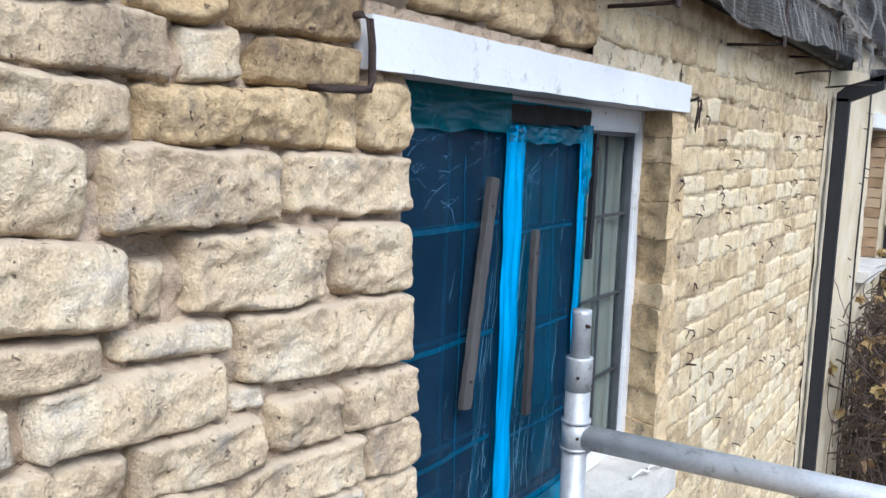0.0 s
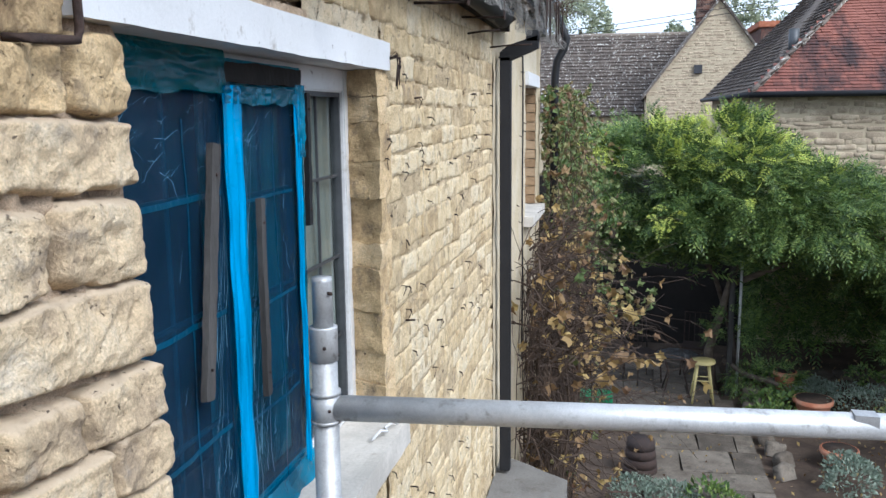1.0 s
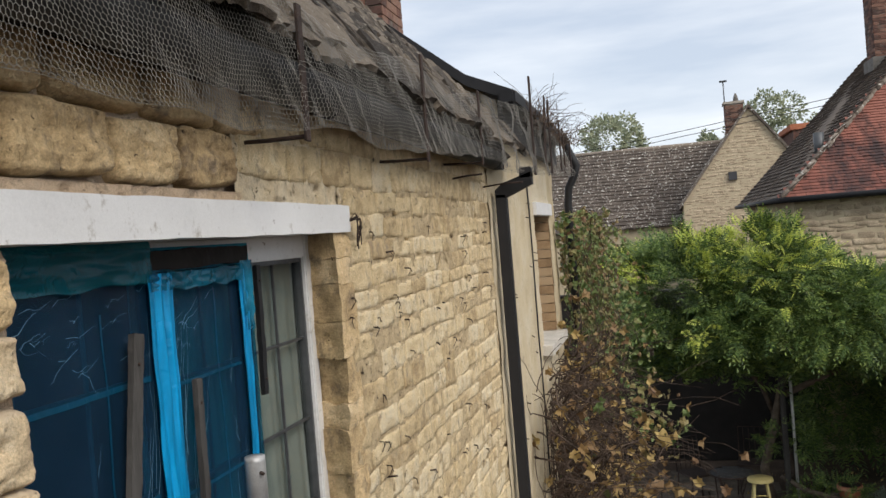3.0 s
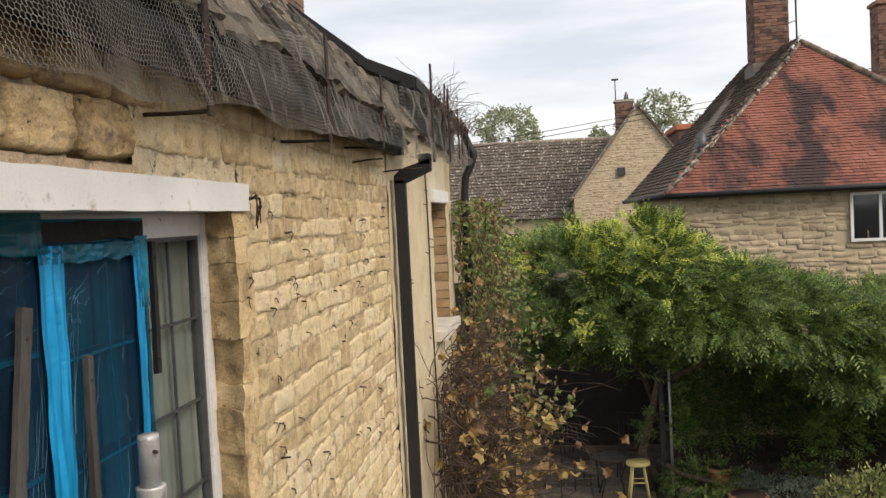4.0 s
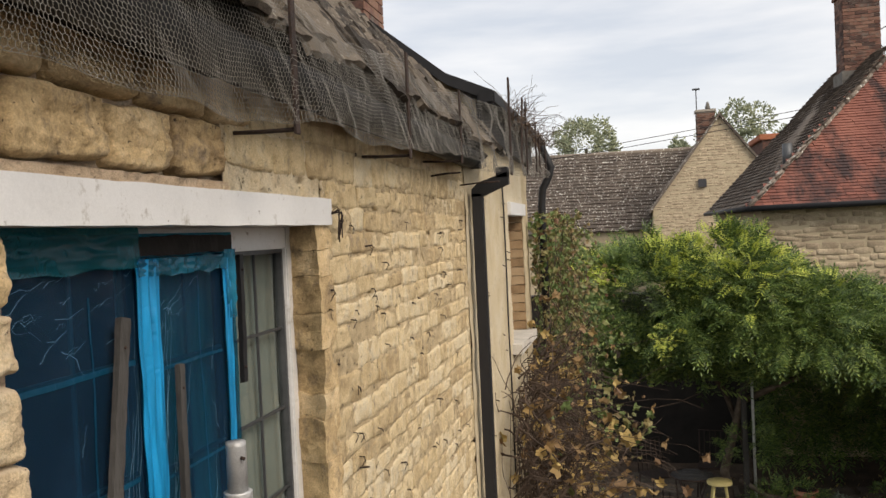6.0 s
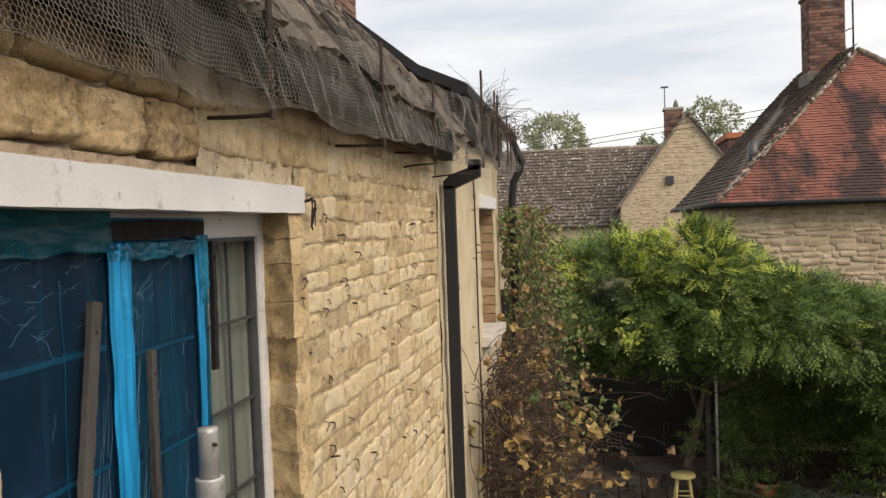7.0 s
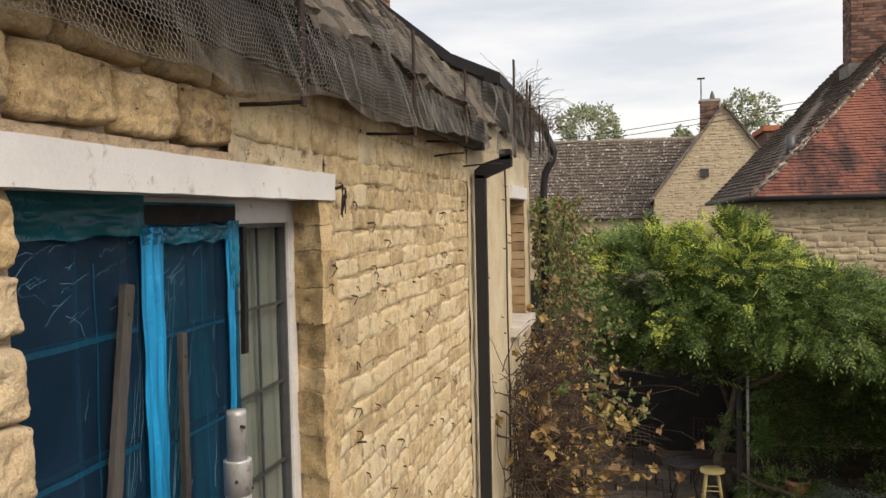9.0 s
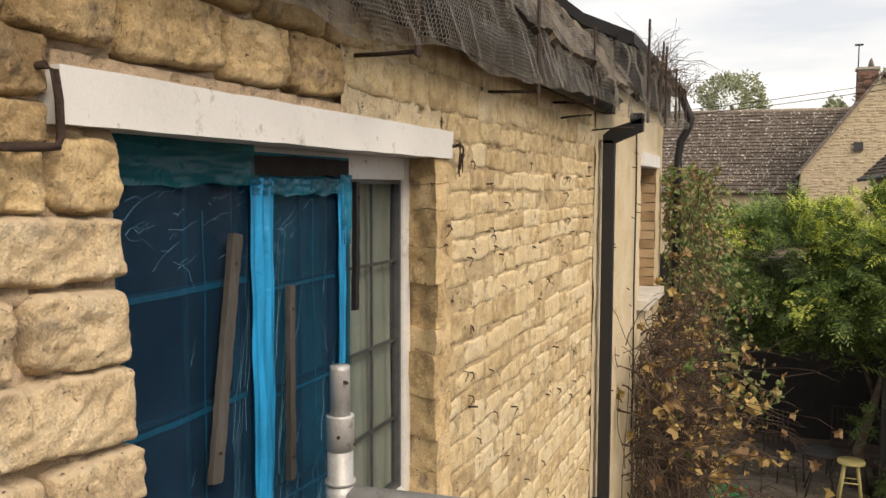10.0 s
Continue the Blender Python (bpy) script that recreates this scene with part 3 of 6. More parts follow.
def film_strip(name, y0, y1, z0, z1, x, mat, seed, ny=24, nz=60, wob=0.006):
    def f(u, v):
        mid = (y0 + y1) / 2 + noise.noise((v * 5, seed, 0)) * wob
        half = (y1 - y0) / 2 * (0.78 + 0.3 * v + 0.14 * noise.noise((v * 4, seed, 4)))
        return (x + 0.005 * math.sin(u * 17 + noise.noise((v * 3, seed, 2)) * 3) * (1 - abs(2 * u - 1)) + noise.noise((u * 7, v * 9, seed)) * 0.004, mid + (2 * u - 1) * half, z0 + (z1 - z0) * v)

    a, b = sheet(ny, nz, f)
    return part(name, mesh_from(name, a, b, mat, True), mat, film)


film_strip("film_fold", 1.425, 1.502, 3.17, 4.06, FX + 0.034, M_FILM_FOLD, 1)
film_strip("film_fold", 1.772, 1.806, 3.19, 4.05, FX + 0.034, M_FILM_FOLD, 2, wob=0.004)
film_strip("film_fold", 1.778, 1.832, 3.91, 4.07, FX + 0.037, M_FILM_CRUMPLE, 9, wob=0.004, nz=20)


def top_fold(u, v):
    y = 1.43 + 0.40 * u
    return (FX + 0.036 + 0.006 * noise.noise((u * 14, v * 5, 8)), y, 4.026 + 0.034 * v + 0.008 * noise.noise((u * 8, v, 5)))


a, b = sheet(90, 8, top_fold)
part("film_fold", mesh_from("film_fold", a, b, M_FILM_CRUMPLE, True), M_FILM_CRUMPLE, film)


def head_fold(u, v):
    y, z = 1.0 + 0.44 * u, 4.045 + 0.085 * v + 0.01 * noise.noise((u * 5, v, 2)) * (1 - v)
    return (FX + 0.034 + 0.006 * noise.noise((u * 4, v * 5, 8)) + 0.002 * noise.noise((u * 12, v * 14, 4)), y, z)


a, b = sheet(70, 20, head_fold)
part("film_fold", mesh_from("film_fold", a, b, M_FILM_TEAL, True), M_FILM_TEAL, film)


def foot_fold(u, v):
    y = 1.03 + 0.81 * u
    return (FX + 0.03 + 0.018 * (1 - v) + 0.008 * noise.noise((u * 16, v * 5, 8)), y, 3.158 + 0.05 * v + 0.006 * noise.noise((u * 12, v, 5)))


a, b = sheet(70, 6, foot_fold)
part("film_fold", mesh_from("film_fold", a, b, M_FILM_CRUMPLE, True), M_FILM_CRUMPLE, film)
# thin ridges for the film's creases, coloured with the glints they catch
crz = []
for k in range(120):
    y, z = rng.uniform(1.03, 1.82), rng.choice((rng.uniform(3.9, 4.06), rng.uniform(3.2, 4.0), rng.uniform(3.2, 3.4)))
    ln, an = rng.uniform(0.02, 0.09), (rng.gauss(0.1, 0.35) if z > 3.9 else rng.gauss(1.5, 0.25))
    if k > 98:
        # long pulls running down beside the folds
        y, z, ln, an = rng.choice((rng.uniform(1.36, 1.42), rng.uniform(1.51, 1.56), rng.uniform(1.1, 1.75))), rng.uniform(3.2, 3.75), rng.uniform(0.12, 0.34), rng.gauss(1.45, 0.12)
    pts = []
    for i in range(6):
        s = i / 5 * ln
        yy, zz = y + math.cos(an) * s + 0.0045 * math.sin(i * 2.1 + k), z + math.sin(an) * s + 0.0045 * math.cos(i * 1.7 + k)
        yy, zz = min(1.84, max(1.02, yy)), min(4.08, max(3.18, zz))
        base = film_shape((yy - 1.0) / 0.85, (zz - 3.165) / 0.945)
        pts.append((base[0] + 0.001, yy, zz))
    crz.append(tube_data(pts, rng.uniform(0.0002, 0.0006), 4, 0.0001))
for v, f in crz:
    part("film_crease", mesh_from("film_crease", v, f, M_CREASE_GLINT), M_CREASE_GLINT, film)


def film_bar(y0, z0, y1, z1, half):
    """A narrow band where the film clings to a lead bar."""
    along = Vector((0, y1 - y0, z1 - z0)).normalized()
    side = Vector((0, -along.z, along.y))

    def f(u, v):
        y, z = y0 + (y1 - y0) * u + side.y * (v - 0.5) * 2 * half, z0 + (z1 - z0) * u + side.z * (v - 0.5) * 2 * half
        b0 = film_shape((y - 1.0) / 0.85, (z - 3.165) / 0.945)
        return (b0[0] + 0.0015 + 0.001 * noise.noise((y * 30, z * 30, 0)), y, z)

    a, b = sheet(40, 2, f)
    part("film_ridge", mesh_from("film_ridge", a, b, M_FILM_BAR, True), M_FILM_BAR, film)


for z in (3.863, 3.641, 3.416):
    film_bar(1.02, z - 0.002, 1.425, z + 0.003, 0.0052)
    film_bar(1.51, z - 0.026, 1.775, z - 0.024, 0.0036)
film_bar(1.296, 3.2, 1.296, 4.0, 0.0024)
film_bar(1.682, 3.2, 1.682, 4.02, 0.0022)


def batten(y_top, z_top, y_bot, z_bot, width, x, mat, label):
    ob = thing("batten", label=label, category="batten", group="battens on the window")
    d = math.atan2(y_top - y_bot, z_top - z_bot)
    ln = math.hypot(y_top - y_bot, z_top - z_bot)
    bm = rough_box(-0.006, 0.006, -width / 2, width / 2, 0, ln, 0.012, 0.0018, 40)
    part("strip", bm, mat, ob)
    for s in (0.12, 0.88):
        v, f = tube_data([(0.005, 0, ln * s), (0.009, 0, ln * s)], 0.003, 6)
        part("nail_head", mesh_from("nail_head", v, f, M_IRON), M_IRON, ob)
    ob.matrix_world = pose(x, y_bot, z_bot, -math.degrees(d), 0, 0)


batten(1.36, 3.957, 1.288, 3.515, 0.029, FX + 0.045, M_WOOD, "weathered grey timber batten leaning on the film")
batten(1.545, 3.843, 1.541, 3.44, 0.019, FX + 0.045, M_WOOD, "narrow weathered batten pinned over the film")
batten(1.888, 4.055, 1.880, 3.745, 0.018, FX + 0.02, M_BLACK, "thin dark batten beside the bare casement")
tagged(part("head_board", rough_box(FX + 0.012, FX + 0.03, 1.447, 1.826, 4.066, 4.104, 0.02, 0.005, 22), M_BOARD_SHADE), "dark scrap board tucked under the lintel", "board")

# room behind the window, its darkness put into the wall colour
room = thing("wall_room", label="upstairs room behind the window with darkness painted into its walls", category="room", kind="structure")
part("room_wall", box(-3.0, -2.95, -0.5, 3.6, 2.4, 4.5), M_INTERIOR_SHADE, room)
part("room_wall", box(-2.95, -0.46, -0.5, -0.45, 2.4, 4.5), M_INTERIOR_SHADE, room)
part("room_wall", box(-2.95, -0.46, 3.55, 3.6, 2.4, 4.5), M_INTERIOR_SHADE, room)
part("room_floor", box(-2.95, -0.46, -0.45, 3.55, 2.4, 2.45), M_INTERIOR_SHADE, room)
part("room_ceiling", box(-2.95, -0.46, -0.45, 3.55, 4.42, 4.47), M_INTERIOR_SHADE, room)


def curtain_shape(u, v):
    y = 1.46 + 0.74 * u
    return (-0.136 + 0.005 * math.sin(y * 95 + noise.noise((y * 9, v * 2, 0)) * 2) + 0.004 * math.sin(v * 7), y, 3.1 + 1.03 * v)


a, b = sheet(60, 10, curtain_shape)
ct = tagged(part("curtain", mesh_from("curtain", a, b, M_CURTAIN, True), M_CURTAIN), "pale grey net curtain hanging behind the bare casement", "curtain")

# ---- scaffold ----
post = thing("scaffold_post", (0.081, 1.493, 0), "scuffed aluminium scaffold tower post with spigot and guard rail", "scaffold")
tube("upright", [(0, 0, 0), (0, 0, 3.585)], 0.0254, M_TUBE, post, 20)
tube("collar", [(0, 0, 3.535), (0, 0, 3.6), (0, 0, 3.602)], 0.0275, M_TUBE, post, 20)
tube("spigot", [(0, 0, 3.6), (0, 0, 3.69), (0, 0, 3.699)], 0.0198, M_TUBE, post, 20, 0.0192)
tube("clamp", [(0, 0, 3.412), (0, 0, 3.47)], 0.0285, M_TUBE, post, 20)
tube("clamp_ring", [(0, 0, 3.466), (0, 0, 3.474)], 0.0305, M_TUBE, post, 20)
tube("clamp_ring", [(0, 0, 3.41), (0, 0, 3.416)], 0.0305, M_TUBE, post, 20)
for z, a in ((3.565, -1.2), (3.44, -1.0), (3.67, -0.6), (3.545, 0.2)):
    d = Vector((math.cos(a), math.sin(a), 0))
    tube("rivet", [d * 0.018 + Vector((0, 0, z)), d * 0.0295 + Vector((0, 0, z))], 0.0035, M_IRON, post, 8)
tube("guard_rail", [(0.02, 0.003, 3.438), (0.6, 0.075, 3.428), (1.5, 0.19, 3.408)], 0.0254, M_TUBE, post, 20)
cpl = part("coupler", rough_box(0.99, 1.032, 0.105, 0.14, 3.42, 3.446, 0.012, 0.002), M_TUBE, post, "grey coupler block on the rail")
# ---- eaves: gutter, rods, bars and wire netting ----
gut = thing("gutter", label="black half-round eaves gutter behind the wire netting", category="gutter")


def gutter_shape(u, v):
    a = math.pi * (1 + v)
    return (0.088 + 0.055 * math.cos(a), -1.0 + 5.1 * u, 4.475 + 0.012 * (1 - u) + 0.075 * math.sin(a))


a, b = sheet(40, 10, gutter_shape)
g = part("trough", mesh_from("trough", a, b, M_BLACK, True), M_BLACK, gut)
sol = g.modifiers.new("wall", "SOLIDIFY")
sol.thickness = 0.003
for y in (0.5, 1.2, 2.0, 2.8, 3.6, 4.0):
    tube("gutter_clip", [(0.028 + 0.12 * k / 8, y, 4.483 - 0.08 * math.sin(math.pi * k / 8)) for k in range(9)], 0.006, M_BLACK, gut, 6)

downpipe = thing("downpipe", label="black square downpipe on the limestone wall", category="drainpipe")
part("shaft", box(0.03, 0.088, 4.42, 4.48, 2.02, 4.29, 0.005), M_BLACK, downpipe)
el = bmesh.new()
vs = [el.verts.new(p) for p in ((0.03, 4.42, 4.27), (0.088, 4.42, 4.27), (0.23, 4.42, 4.33), (0.23, 4.42, 4.395), (0.07, 4.42, 4.345), (0.03, 4.42, 4.31))]
el.faces.new(vs)
ext = bmesh.ops.extrude_face_region(el, geom=el.faces[:])
for v in ext["geom"]:
    if isinstance(v, bmesh.types.BMVert):
        v.co.y += 0.06
part("offset_bend", el, M_BLACK, downpipe)
part("outlet", box(0.165, 0.23, 4.42, 4.48, 4.36, 4.42, 0.005), M_BLACK, downpipe)
for z in (2.35,):
    part("bracket", box(0.0, 0.092, 4.412, 4.488, z, z + 0.03, 0.003), M_BLACK, downpipe)
downpipe2 = thing("downpipe", label="far black downpipe with a swan neck at the wall end", category="drainpipe")
tube("shaft", [(0.12, 7.24, 0), (0.12, 7.24, 4.28), (0.135, 7.24, 4.42), (0.19, 7.24, 4.52), (0.215, 7.24, 4.6), (0.13, 7.24, 4.8)], 0.033, M_BLACK, downpipe2, 12)

BARS = ((1.62, 4.32, 4.575), (2.54, 4.34, 4.65), (3.38, 4.385, 4.665))
for y, z0, z1 in BARS:
    br = thing("net_bracket", label="rusty iron bracket bar holding the wire netting", category="bracket", group="net brackets")
    part("upright_bar", box(0.186, 0.192, y - 0.012, y + 0.012, z0 - 0.02, z1, 0.001), M_IRON, br)
    tube("rod", [(-0.06, y + 0.13, z0 + 0.012), (0.08, y + 0.05, z0 - 0.003), (0.19, y, z0 - 0.01)], 0.0048, M_IRON, br, 8)
for y, z0, z1, lean in ((4.84, 4.4, 4.965, 0.03), (5.35, 4.5, 4.97, 0.35), (5.66, 4.45, 4.94, 0.0), (6.25, 4.5, 4.88, 0.05), (6.5, 4.5, 4.84, -0.04), (6.98, 4.5, 4.80, 0.02)):
    br = thing("net_bracket", label="leaning rusty bar standing above the far eaves", category="bracket", group="net brackets")
    part("upright_bar", box(-0.005, 0.005, -0.016, 0.016, 0, z1 - z0, 0.001), M_IRON, br)
    br.matrix_world = pose(0.195, y, z0, -math.degrees(lean), 0, 0)
for y, z, reach in ((3.55, 4.335, 0.15), (4.2, 4.325, 0.22), (4.5, 4.29, 0.1)):
    br = thing("iron_rod", label="rusty iron rod jutting from the wall under the eaves", category="rod", group="iron rods")
    tube("rod", [(-0.05, y + 0.1, z), (reach * 0.5, y + 0.02, z + 0.006), (reach, y - 0.02, z + 0.004)], 0.0042, M_IRON, br, 8)


def along(pts, y):
    """Height on a bent line at y."""
    for (a0, b0), (a1, b1) in zip(pts, pts[1:]):
        if a0 <= y <= a1:
            return b0 + (b1 - b0) * (y - a0) / (a1 - a0)
    return pts[0][1] if y < pts[0][0] else pts[-1][1]


NET_LOW = ((0.2, 4.33), (0.9, 4.30), (1.36, 4.294), (1.59, 4.322), (1.88, 4.348), (1.96, 4.322), (2.3, 4.334), (3.27, 4.392), (3.52, 4.40), (3.94, 4.37), (5.4, 4.43), (7.0, 4.50))
NET_TOP = ((0.2, 4.60), (1.62, 4.60), (1.95, 4.57), (2.54, 4.645), (2.95, 4.60), (3.38, 4.67), (3.8, 4.70), (4.84, 4.80), (5.6, 4.78), (7.0, 4.72))
FALL = 0.30


def net_point(y, s):
    """A point of the netting, s from its lower edge (0) to its head (FALL) and a little over the slates."""
    k = min(1.0, s / FALL)
    low = along(NET_LOW, y) + 0.004 * math.sin(y * 23)
    top = along(NET_TOP, y) + 0.008 * noise.noise((y * 9, 0, 4))
    bar = min(abs(y - b[0]) for b in BARS)
    gather = math.exp(-((bar / 0.16) ** 2))
    fold = 0.034 * noise.noise((y * 3.1, k * 0.8, 0)) + 0.016 * noise.noise((y * 7.5 + k * 2.2, k, 5)) + 0.004 * noise.noise((y * 26, k * 4, 9))
    fold = fold * (1 - 0.6 * gather) + 0.0035 * gather * math.sin((y + 0.25 * k) * 80)
    if y > 3.9:
        fold += 0.045 * noise.noise((y * 4.5, k * 3, 3))
    over = max(0.0, s - FALL)
    yy = y + 0.008 * noise.noise((y * 8, s * 9, 1)) + 0.035 * gather * math.sin(k * 3.1) * (1 if y > 1.62 else -1) * 0.5
    return Vector((0.198 + fold * (0.5 + 0.7 * (1 - k)) - 0.03 * k - over * 0.85, yy, low + (top - low) * k + over * 0.35))


def netting(name, y0, y1, tall, cell, wire, parent, mat):
    """Hexagonal wire netting as thin three-sided wires along a regular hexagon grid."""
    segs = []
    h = cell / math.sqrt(3)
    rows, cols = int(tall / (1.5 * h)), int((y1 - y0) / cell)
    for j in range(rows):
        for i in range(cols):
            cy = y0 + (i + (0.5 if j % 2 else 0.0)) * cell
            cz = j * 1.5 * h
            a0, a1, a2, a3 = (cy - cell / 2, cz + h / 2), (cy, cz + h), (cy + cell / 2, cz + h / 2), (cy - cell / 2, cz - h / 2)
            segs += [(a0, a1), (a1, a2), (a0, a3)]
    edge = [((y0 + i * cell, 0.0), (y0 + (i + 1) * cell, 0.0)) for i in range(cols)]
    vs, fs = [], []
    for n, ((ya, sa), (yb, sb)) in enumerate(segs + edge):
        p, q = net_point(ya, max(0.0, sa)), net_point(yb, max(0.0, sb))
        d = (q - p)
        if d.length < 1e-5:
            continue
        d.normalize()
        s1 = d.orthogonal().normalized() * wire
        s2 = d.cross(s1)
        o = len(vs)
        for c in (p, q):
            vs += [c + s1, c - 0.5 * s1 + 0.87 * s2, c - 0.5 * s1 - 0.87 * s2]
        fs += [(o, o + 1, o + 4, o + 3), (o + 1, o + 2, o + 5, o + 4), (o + 2, o, o + 3, o + 5)]
    return part(name, mesh_from(name, vs, fs, mat), mat, parent)


net = thing("wire_netting", label="sagging galvanised hexagonal wire netting along the eaves", category="netting", kind="stuff")
netting("near_run", 0.3, 1.62, 0.302, 0.0105, 0.00047, net, M_WIRE)
netting("middle_run", 1.62, 3.4, 0.302, 0.0125, 0.0005, net, M_WIRE_DARK)
netting("far_run", 3.4, 7.0, 0.302, 0.018, 0.0007, net, M_WIRE_DARK)

# roof slates, each its own piece
def slate_mesh(w, seed):
    """A riven stone slate: flat, thick and ragged, local x out, y along, z up the slope."""
    bm = rough_box(0, rng.uniform(0.012, 0.026), -w / 2, w / 2, -0.1, 0.1, 0.03, 0.008, 34 + seed)
    for v in bm.verts:
        v.co.z += 0.02 * noise.noise((v.co.y * 14, seed, 0)) * (1 if v.co.z < 0 else 0)
    me = bpy.data.meshes.new("slate")
    bm.to_mesh(me)
    bm.free()
    me.materials.append(M_SLATE)
    return me


slates = [(slate_mesh(w, k), w) for k, w in enumerate((0.09, 0.12, 0.15, 0.18, 0.21, 0.11, 0.14, 0.17))]
ang = math.atan(ROOF_S)
for r in range(22):
    y = 0.6 + rng.uniform(0, 0.2)
    while y < 4.62:
        me, w = rng.choice(slates)
        s = 0.02 + r * 0.056 + rng.uniform(-0.012, 0.012)
        ob = new("slate", me)
        ob.parent = roof
        ob.matrix_local = Matrix.Translation((ROOF_E[0] - s * math.cos(ang) + 0.03, y + w / 2, ROOF_E[1] + s * math.sin(ang) + 0.0 + rng.uniform(-0.006, 0.010))) @ Matrix.Rotation(-(math.pi / 2 - ang) + rng.uniform(0.04, 0.24), 4, "Y") @ Matrix.Rotation(rng.uniform(-0.15, 0.15), 4, "X") @ Matrix.Rotation(rng.uniform(-0.12, 0.12), 4, "Z")
        y += w + rng.uniform(-0.01, 0.012)

# ---- ironwork on the near wall ----
hook = thing("iron_hook", label="bent rusty iron strap hook at the lintel end", category="hook")
tube("strap", [(-0.02, 0.868, 4.19), (0.012, 0.869, 4.192), (0.022, 0.874, 4.185), (0.024, 0.878, 4.15), (0.024, 0.879, 4.105), (0.024, 0.874, 4.092), (0.026, 0.85, 4.09), (0.022, 0.795, 4.088), (0.0, 0.78, 4.088)], 0.0055, M_IRON, hook, 8)
bunch = thing("wire_bunch", label="tangle of rusty wire ends at the lintel corner", category="wire")
for k in range(9):
    tube("wire", [(0.0, 2.288, 4.15), (0.03, 2.295 + rng.uniform(-0.02, 0.02), 4.165 + rng.uniform(-0.01, 0.01)), (0.035, 2.30 + rng.uniform(-0.03, 0.03), 4.14 + rng.uniform(-0.02, 0.02)), (0.03, 2.30 + rng.uniform(-0.03, 0.03), 4.10 + rng.uniform(-0.03, 0.03))], 0.0018, M_IRON, bunch, 5)
for k in range(80):
    y, z = rng.uniform(2.23, 4.3), rng.uniform(2.2, 4.15)
    nl = thing("wall_nail", label="old rusty vine nail in the wall", category="nail", group="vine nails")
    ln = rng.uniform(0.006, 0.024)
    dy, dz = rng.uniform(-0.01, 0.01), rng.uniform(-0.008, 0.004)
    tube("shank", [(-0.01, 0, 0), (ln, dy, dz), (ln + 0.004, dy * 1.2, dz - rng.uniform(0, 0.02))], rng.uniform(0.0016, 0.0034), M_IRON, nl, 5)
    if rng.random() < 0.5:
        tube("tie", [(ln * 0.7, 0, 0), (ln, rng.uniform(-0.02, 0.02), -0.01), (ln * 0.6, rng.uniform(-0.025, 0.025), -0.03)], 0.0012, M_IRON, nl, 4)
    nl.location = (0.0, y, z)

for k in range(16):
    nl = thing("wall_nail", label="old rusty nail in the rendered wall", category="nail", group="vine nails")
    tube("shank", [(-0.01, 0, 0), (rng.uniform(0.008, 0.03), rng.uniform(-0.01, 0.01), rng.uniform(-0.02, 0.0))], 0.0035, M_IRON, nl, 5)
    nl.location = (0.005, rng.uniform(4.5, 5.9), rng.uniform(2.4, 4.3))

# far window in the rendered part
win2 = thing("window_2", label="small far window with buff brick jamb and white lintel", category="window", kind="structure")
part("lintel_board", box(-0.12, 0.03, 5.95, 6.82, 4.19, 4.285, 0.004), M_WHITE, win2)
part("window_sill", rough_box(-0.2, 0.075, 5.9, 6.86, 3.20, 3.27, 0.06, 0.004), M_SILL, win2)
part("window_frame", box(-0.24, -0.2, 6.02, 6.74, 3.27, 4.19), M_WHITE, win2)
part("pane", box(-0.2, -0.196, 6.08, 6.68, 3.27, 4.11), M_GLASS, win2)
bb = rough_box(-0.06, 0.0, -0.1, 0.1, -0.033, 0.033, 0.04, 0.002, 20)
bk = bpy.data.meshes.new("jamb_brick")
bb.to_mesh(bk)
bb.free()
bk.materials.append(M_JAMB)
for k in range(13):
    ob = new("jamb_brick", bk)
    ob.parent = win2
    ob.matrix_local = Matrix.Translation((-0.1, 6.772, 3.31 + k * 0.0725)) @ Matrix.Rotation(-math.pi / 2, 4, "Z")
cable = thing("wall_cable", label="thin dark cable running down the rendered wall", category="cable")
tube("cable_run", [(0.02, 5.62, 4.45), (0.022, 5.64, 4.2), (0.02, 5.66, 3.9), (0.022, 5.63, 3.4), (0.02, 5.68, 2.9), (0.02, 5.66, 2.3)], 0.006, M_BLACK, cable, 6)

# concrete lean-to roof at the foot of the downpipe
slab = thing("leanto_roof", label="grey concrete slab roof of a low lean-to", category="slab")
sb = rough_box(0.0, 0.41, 2.5, 4.7, 1.91, 2.0, 0.06, 0.006, 9)
for v in sb.verts:
    v.co.y -= 0.72 * v.co.x * max(0.0, (v.co.y - 3.0) / 1.7)
part("slab", sb, M_CONCRETE, slab)
part("side_wall", box(0.0, 0.36, 2.55, 4.3, 0, 1.91), M_RENDER, slab)
